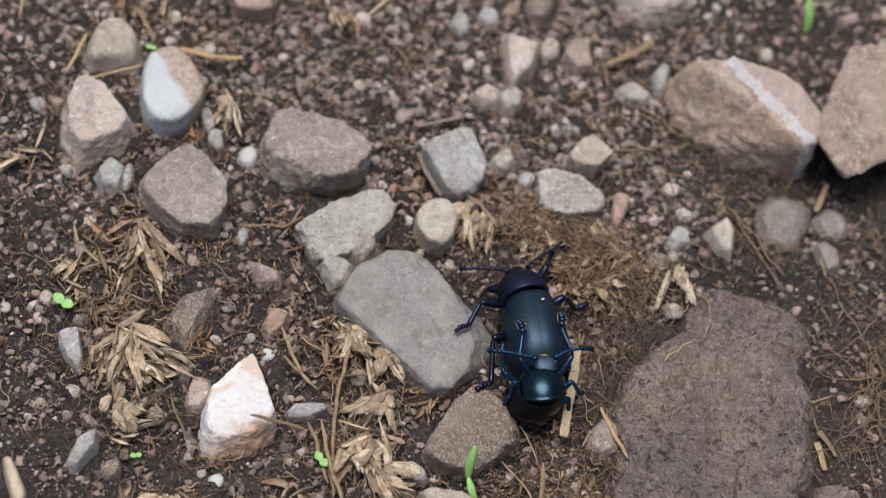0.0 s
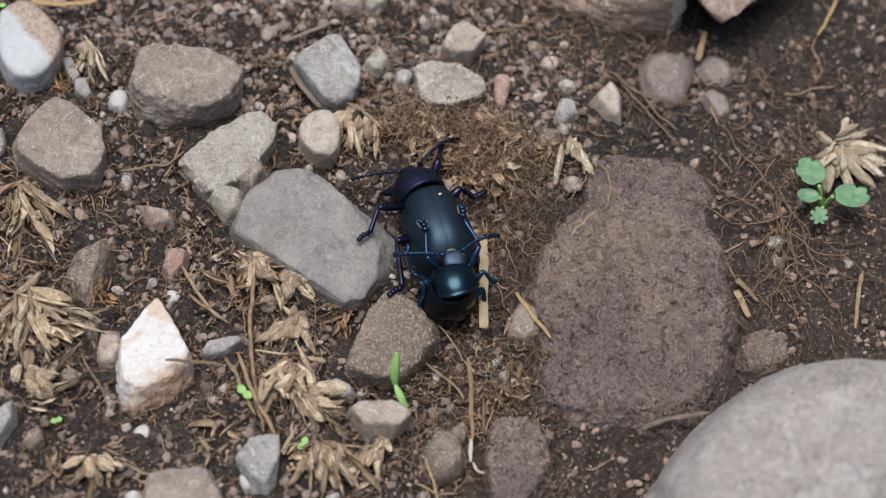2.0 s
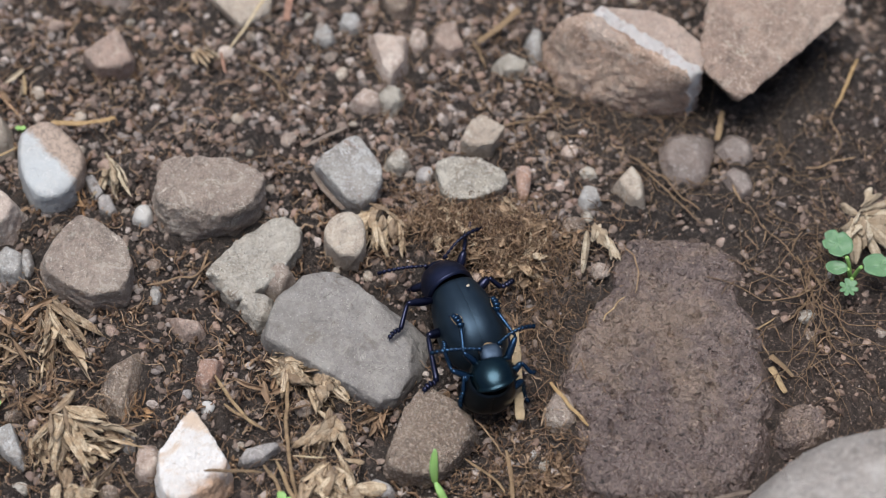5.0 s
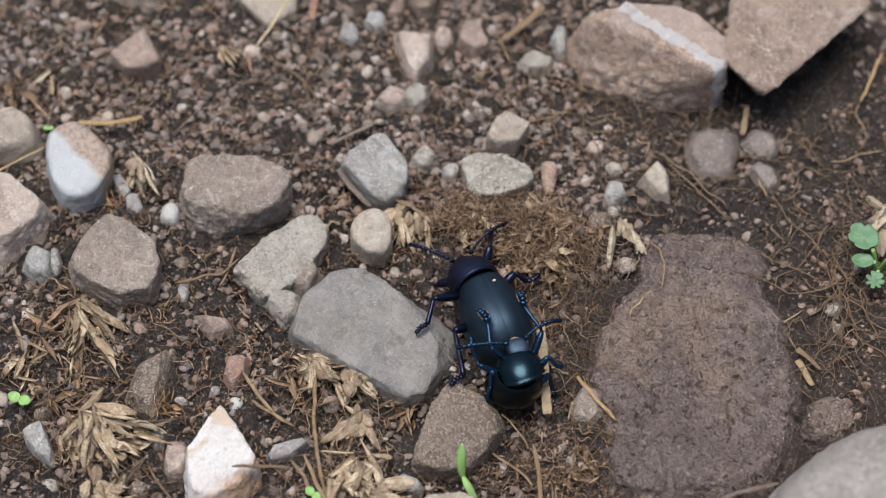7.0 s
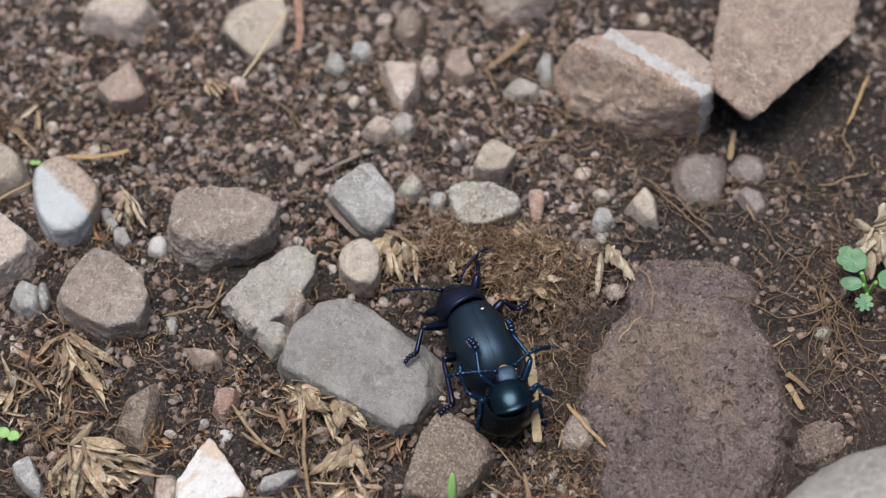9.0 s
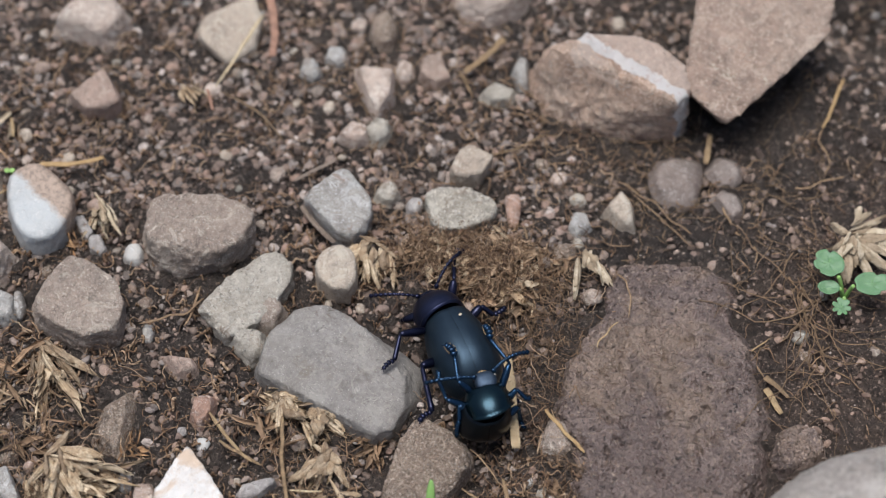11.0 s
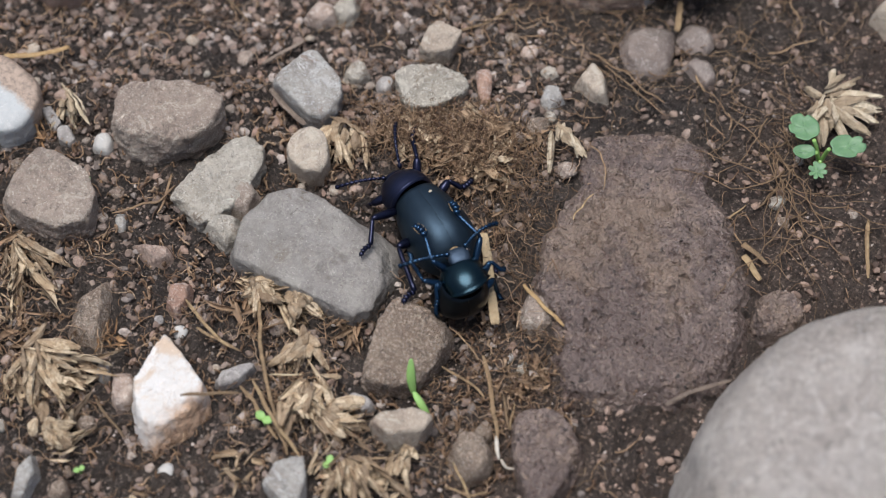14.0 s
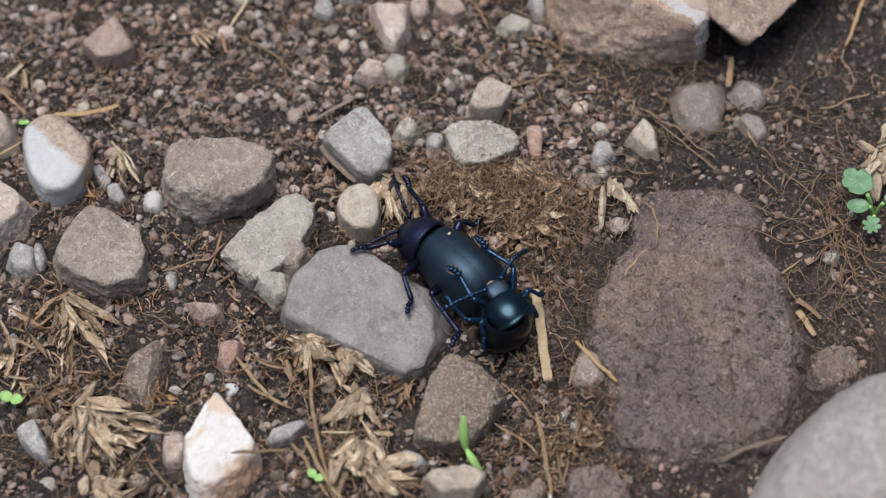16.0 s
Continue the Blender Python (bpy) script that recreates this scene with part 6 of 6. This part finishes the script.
def pronotum(length, half, tall, k=1.0, bow=0.25, narrow=0.40, bead=0.10):
    """The neck shield, from its hind edge at y = 0 forward, with a fine raised rim."""
    rows = []
    for i in range(23):
        s = i / 22
        w = half * (0.97 + 0.10 * math.sin(math.pi * s * 0.9) - narrow * s**2.2)
        h = tall * (1.0 + 0.06 * math.sin(math.pi * s) - 0.46 * s**2.0)
        edge = bead * k * math.exp(-(((s - 0.04) / 0.035) ** 2)) - (0.30 * k if i == 0 else 0)
        row = []
        for j in range(29):
            a = radians(-112 + 224 * j / 28)
            lip = 0.09 * k * (math.exp(-(((j - 3) / 0.8) ** 2)) + math.exp(-(((j - 25) / 0.8) ** 2)))
            sign = 1 if a > 0 else -1
            z = h * math.cos(a) if abs(a) < math.pi / 2 else 0.6 * h * math.cos(a)
            fwd = length * s + 0.45 * k * s * (abs(math.sin(a)) ** 3) - bow * k * (1 - s) * (1 - abs(math.sin(a)) ** 2)
            row.append((sign * ((w + edge) * abs(math.sin(a)) ** 0.9 + lip), fwd, z + edge * 0.7))
        rows.append(row)
    tip = rows[-1]
    mid = (0.0, length * 0.93, sum(p[2] for p in tip) / len(tip) * 0.6)
    rows.append([tuple(0.55 * a + 0.45 * b for a, b in zip(p, mid)) for p in tip])
    rows.append([mid for _ in tip])
    return shell(rows)


def blob(rx, ry, rz, center=(0, 0, 0), sub=3, power=2.0):
    bm = bmesh.new()
    bmesh.ops.create_icosphere(bm, subdivisions=sub, radius=1.0)
    for v in bm.verts:
        k = (abs(v.co.x) ** power + abs(v.co.y) ** power + abs(v.co.z) ** power) ** (-1 / power)
        v.co = Vector((center[0] + rx * v.co.x * k, center[1] + ry * v.co.y * k, center[2] + rz * v.co.z * k)) * MM
    return bm


def limb(a, b, ra, rb, swell=0.0):
    """A leg segment from a to b in millimetres."""
    a, b = Vector(a), Vector(b)
    path = [a.lerp(b, i / 10) for i in range(11)]
    radii = [ra + (rb - ra) * i / 10 + swell * math.sin(math.pi * i / 10) for i in range(11)]
    radii[0] *= 0.6
    radii[-1] *= 0.75
    return tube(path, radii, 10)


def tarsus_mesh(a, b, r):
    """Foot of four widening pads and a pair of claws."""
    a, b = Vector(a), Vector(b)
    ahead = (b - a).normalized()
    side = ahead.cross(Vector((0, 0, 1))).normalized()
    bm = bmesh.new()
    def bent(t):
        return a.lerp(b, t) + side * (0.5 * r * math.sin(math.pi * t)) + Vector((0, 0, 0.5 * r * math.sin(math.pi * t)))

    for i in range(4):
        p, q = bent(0.24 * i), bent(0.24 * i + 0.23)
        tube([p, p.lerp(q, 0.5), p.lerp(q, 0.85), q], [r * 0.55, r * 0.85, r * (1.05 if i != 3 else 0.7), r * 0.7], 8, 0.6, bm=bm)
    for sgn in (-1, 1):
        tip = b + ahead * (0.35 * r) + side * (sgn * r * 0.55) - Vector((0, 0, r * 0.4))
        tube([b - ahead * r * 0.3, b + side * (sgn * r * 0.4), tip], [r * 0.22, r * 0.18, r * 0.06], 5, bm=bm)
    return bm


def leg(thing, hip, knee, ankle, toe, k, mat, hair=False):
    """femur > tibia, tarsus; the femur turns about the hip."""
    hip, knee, ankle, toe = (Vector(p) for p in (hip, knee, ankle, toe))
    femur = part("leg", limb((0, 0, 0), knee - hip, 0.36 * k, 0.34 * k, 0.20 * k), mat, thing)
    femur.location = hip * MM
    part("tibia", limb(knee - hip, ankle - hip, 0.25 * k, 0.34 * k), mat, femur)
    part("tarsus", tarsus_mesh(ankle - hip, toe - hip, (0.62 if hair else 0.40) * k), mat, femur)
    if hair:
        a, b = ankle - hip, toe - hip
        side = (b - a).cross(Vector((0, 0, 1))).normalized()
        for sgn in (-1, 1):
            off = side * ((0.27 + 0.66 * sgn) * k) + Vector((0, 0, 0.12 * k))
            part("hair_fringe", tube([a.lerp(b, 0.1 + i / 7) + off * (0.55 + 0.45 * math.sin(math.pi * i / 6)) + Vector((0, 0, 0.08 * (i % 2))) for i in range(7)], [0.055 * k] * 7, 6), HAIR, femur, "golden hair fringe")
    return femur


def antenna(thing, base, reach, k, mat):
    """Eleven beads along a slight bow toward +y from its base; it turns about the base."""
    at = Vector((0, 0, 0))
    path, radii = [], []
    for i in range(11):
        step = reach / 11
        nxt = at + Vector((0.10 * step * (i - 4) / 3, step, 0.16 * step * (3.2 - i * 0.75)))
        r = 0.24 * k if i < 1 else (0.15 + 0.007 * i) * k
        path += [at.lerp(nxt, q) for q in (0.0, 0.3, 0.65, 0.88)]
        radii += [r * q for q in (0.55, 0.9, 1.15, 0.95)]
        at = nxt
    bm = tube(path + [at], radii + [0.1 * k], 8)
    ob = part("antenna", bm, mat, thing)
    ob.location = Vector(base) * MM
    return ob


def female_beetle():
    thing = new("beetle")
    thing.empty_display_size = 0.005
    tagged(thing, "large blue-black female leaf beetle standing on a grey slab", "beetle", "mating beetles")
    for side in (1, -1):
        e = part("elytron", elytron(side, 11.8, 4.15, 4.5), ELYTRA_F, thing, "matt blue-black wing case")
        e.matrix_basis = pose(0, 3.0 * MM, 3.0 * MM)
    p = part("pronotum", pronotum(3.6, 3.1, 3.3, narrow=0.44), PRONOTUM_F, thing, "violet-black neck shield")
    p.matrix_basis = pose(-0.35 * MM, 2.95 * MM, 3.15 * MM, -11, 0, 9)
    part("abdomen", blob(3.5, 8.0, 2.6, (0, -1.6, 2.6), 4, 2.4), BELLY, thing, "dull black underside")
    part("head", blob(1.55, 1.25, 1.25, (-0.75, 6.35, 2.75), 3, 2.4), PRONOTUM_F, thing, "violet-black head")
    for s in (-1, 1):
        part("eye", blob(0.35, 0.5, 0.45, (s * 1.4 - 0.8, 6.65 + 0.2 * s, 3.1), 2), EYE, thing)
    part("speck", blob(0.24, 0.17, 0.08, (0.95, 0.9, 7.28), 2), MATS["pale_husk"], thing, "pale speck of dirt")
    parts = {}
    parts["left_antenna"] = antenna(thing, (-1.8, 7.1, 3.3), 6.3, 1.25, LEG_F)
    parts["right_antenna"] = antenna(thing, (0.35, 7.4, 3.3), 6.7, 1.25, LEG_F)
    parts["left_front"] = leg(thing, (-2.3, 4.8, 3.3), (-4.7, 5.7, 4.9), (-6.9, 6.9, 4.0), (-8.8, 7.8, 3.9), 1.05, LEG_F)
    parts["right_front"] = leg(thing, (1.6, 5.4, 2.6), (2.9, 7.3, 4.1), (4.4, 10.5, 3.0), (5.7, 12.3, 2.4), 1.05, LEG_F)
    parts["left_middle"] = leg(thing, (-2.8, 2.3, 3.4), (-6.5, 1.9, 5.6), (-8.3, -0.7, 4.6), (-10.0, -1.3, 4.4), 1.0, LEG_F)
    parts["right_middle"] = leg(thing, (2.6, 2.0, 2.8), (4.6, 2.9, 3.7), (5.8, 1.7, 2.6), (7.8, 2.6, 1.9), 1.1, LEG_F)
    parts["left_hind"] = leg(thing, (-2.9, -2.0, 3.2), (-5.6, -2.9, 5.2), (-6.7, -9.0, 5.0), (-8.6, -9.5, 4.6), 1.15, LEG_F)
    parts["right_hind"] = leg(thing, (2.8, -3.0, 2.4), (4.0, -4.6, 2.8), (3.8, -8.0, 1.2), (4.4, -9.8, 0.7), 1.1, LEG_F)
    return thing, parts


def male_beetle():
    """Its origin is at the joint of neck shield and wing cases."""
    thing = new("beetle")
    thing.empty_display_size = 0.004
    tagged(thing, "smaller glossy blue-black male leaf beetle riding the female", "beetle", "mating beetles")
    body = pose(0, 0, 0, 96)
    for side in (1, -1):
        e = part("elytron", elytron(side, 5.5, 3.6, 3.3, 0.8), ELYTRA_M, thing, "glossy black wing case")
        e.matrix_basis = pose(-0.6 * MM, 1.3 * MM, -0.9 * MM, 0, 6) @ body
    shield = pose(0, 0.75 * MM, -1.95 * MM, 20, -7, 9)
    p = part("pronotum", pronotum(3.35, 2.8, 2.6, 0.85, 0.9, 0.40, 0.30), PRONOTUM_M, thing, "glossy teal neck shield")
    p.matrix_basis = shield
    ab = part("abdomen", blob(2.7, 2.9, 1.7, (0, -2.9, -0.3), 3, 2.3), BELLY, thing, "dull black underside")
    ab.matrix_basis = pose(-0.6 * MM, 1.3 * MM, -0.9 * MM, 0, 6) @ body
    part("head", blob(1.35, 1.2, 0.72, (-0.05, 4.2, -0.1), 3, 3.0), HEAD_M, thing, "steel blue head")
    part("thorax", blob(1.9, 1.9, 1.6, (0, 1.6, -2.6), 3), BELLY, thing)
    for s in (-1, 1):
        part("eye", blob(0.28, 0.34, 0.34, (s * 1.25 - 0.08, 4.6 + 0.1 * s, 0.05), 2), EYE, thing)
    part("mouth", blob(0.6, 0.3, 0.22, (-0.2, 5.35, 0.0), 2), HAIR, thing, "brown mouth parts")
    left = antenna(thing, (-1.05, 4.7, 0.35), 6.2, 1.3, LEG_M)
    left.rotation_mode = "QUATERNION"
    left.rotation_quaternion = pose(0, 0, 0, 0, 0, 85).to_quaternion()
    right = antenna(thing, (0.9, 5.0, 0.35), 5.3, 1.4, LEG_M)
    right.rotation_mode = "QUATERNION"
    right.rotation_quaternion = pose(0, 0, 0, 0, 0, -66).to_quaternion()
    leg(thing, (-1.2, 2.9, -1.4), (-3.4, 4.3, 1.0), (-3.15, 7.5, 1.3), (-4.0, 9.35, 1.2), 0.85, LEG_M, True)
    leg(thing, (1.4, 2.9, -1.4), (3.2, 5.7, 0.5), (1.6, 9.4, 0.5), (1.3, 11.4, 0.5), 0.85, LEG_M, True)
    leg(thing, (-1.7, 1.7, -2.2), (-5.1, 2.7, -0.1), (-5.45, 5.9, -0.8), (-5.3, 7.5, -1.5), 0.85, LEG_M)
    leg(thing, (1.7, 1.7, -2.2), (3.4, 2.7, -0.6), (4.5, 1.5, -1.6), (4.9, 2.6, -2.9), 0.85, LEG_M)
    leg(thing, (-2.0, 0.6, -3.0), (-3.7, 2.1, -0.8), (-4.0, 0.6, -2.0), (-4.4, -0.4, -4.4), 0.9, LEG_M)
    leg(thing, (2.0, 0.6, -3.0), (3.5, 1.7, -3.4), (3.7, 0.8, -5.6), (4.2, 0.2, -6.4), 0.9, LEG_M)
    return thing


female, female_parts = female_beetle()
male = male_beetle()

# Seconds, place of the female's middle in millimetres, heading in degrees to the left of +y.
FEMALE_WAY = [(0, 6.1, -11.5, 20), (3.2, 6.1, -11.5, 20), (5.3, 6.05, -11.1, 20.5), (9.7, 6.05, -11.05, 20.5), (11.8, 6.1, -11.0, 21.5), (12.5, 6.1, -11.0, 23), (13, 6.0, -10.95, 24), (13.5, 5.85, -10.95, 25),
              (14, 5.7, -10.9, 26), (14.5, 5.35, -10.75, 28), (15, 4.8, -10.4, 30), (15.5, 3.8, -9.7, 35), (16, 2.2, -8.85, 39)]
# Seconds, place of the male's joint, heading.
MALE_WAY = [(0, 9.45, -23.2, 9), (3.2, 9.55, -23.2, 9), (5.3, 10.15, -23.2, 10), (9.7, 10.15, -23.1, 10), (12, 10.3, -23.0, 12), (12.5, 10.3, -23.1, 13), (13, 10.3, -23.1, 14), (13.5, 10.3, -22.8, 15),
            (14, 10.25, -22.8, 16), (14.5, 10.2, -22.5, 18), (15, 10.15, -22.2, 21), (15.5, 9.95, -21.2, 24), (16, 9.6, -19.3, 28)]


def at_female(x, y, heading):
    return pose(x * MM, y * MM, 0.0, 0, 0, heading)


def turning(name, rows):
    """A part's poses in its beetle's space: seconds, turn about z, lift about x, roll about y."""
    base = female_parts[name].location.copy()
    walk(female_parts[name], [(t, pose(*base, lift, roll, turn)) for t, turn, lift, roll in rows])


def motions():
    walk(female, [(t, at_female(x, y, h)) for t, x, y, h in FEMALE_WAY])
    walk(male, [(t, pose(x * MM, y * MM, 7.2 * MM, 0, 0, h)) for t, x, y, h in MALE_WAY])
    turning("right_antenna", [(0, -64, 4, 0), (3.2, -66, 4, 0), (5.3, -65, 4, 0), (7, -65, 4, 0), (9, -57, 4, 0), (12, -45, 4, 0), (12.5, -35, 4, 0), (13, -28, 4, 0), (14, -22, 4, 0), (15, -34, 4, 0), (15.5, -38, 4, 0), (16, -21, 4, 0)])
    turning("left_antenna", [(0, 82, 0, 0), (3.2, 84, 0, 0), (5.3, 78, 0, 0), (6.5, 68, 0, 0), (7, 45, 0, 0), (7.5, 62, 0, 0), (9, 69, 0, 0), (12, 66, 0, 0), (14, 72, 0, 0), (15, 60, 0, 0), (15.5, 73, 0, 0), (16, 77, 0, 0)])
    turning("left_front", [(0, 2, 0, -70), (12, 2, 0, -70), (15, 2, 0, -64), (15.5, 2, 0, -34), (16, -6, 0, 4)])
    turning("right_front", [(0, -2, 0, 0), (12, 4, 0, 0), (13, 6, 0, 0), (15, 6, 0, 0), (15.5, 24, 0, 0), (16, 12, 0, 0)])
    turning("left_middle", [(0, 0, 0, 0), (12, 0, 0, 0), (15, 3, 0, 0), (15.5, 8, 0, 0), (16, 12, 0, 0)])
    turning("left_hind", [(0, 0, 0, 0), (14, 0, 0, 0), (15.5, -4, 0, 0), (16, 2, 0, 0)])


motions()
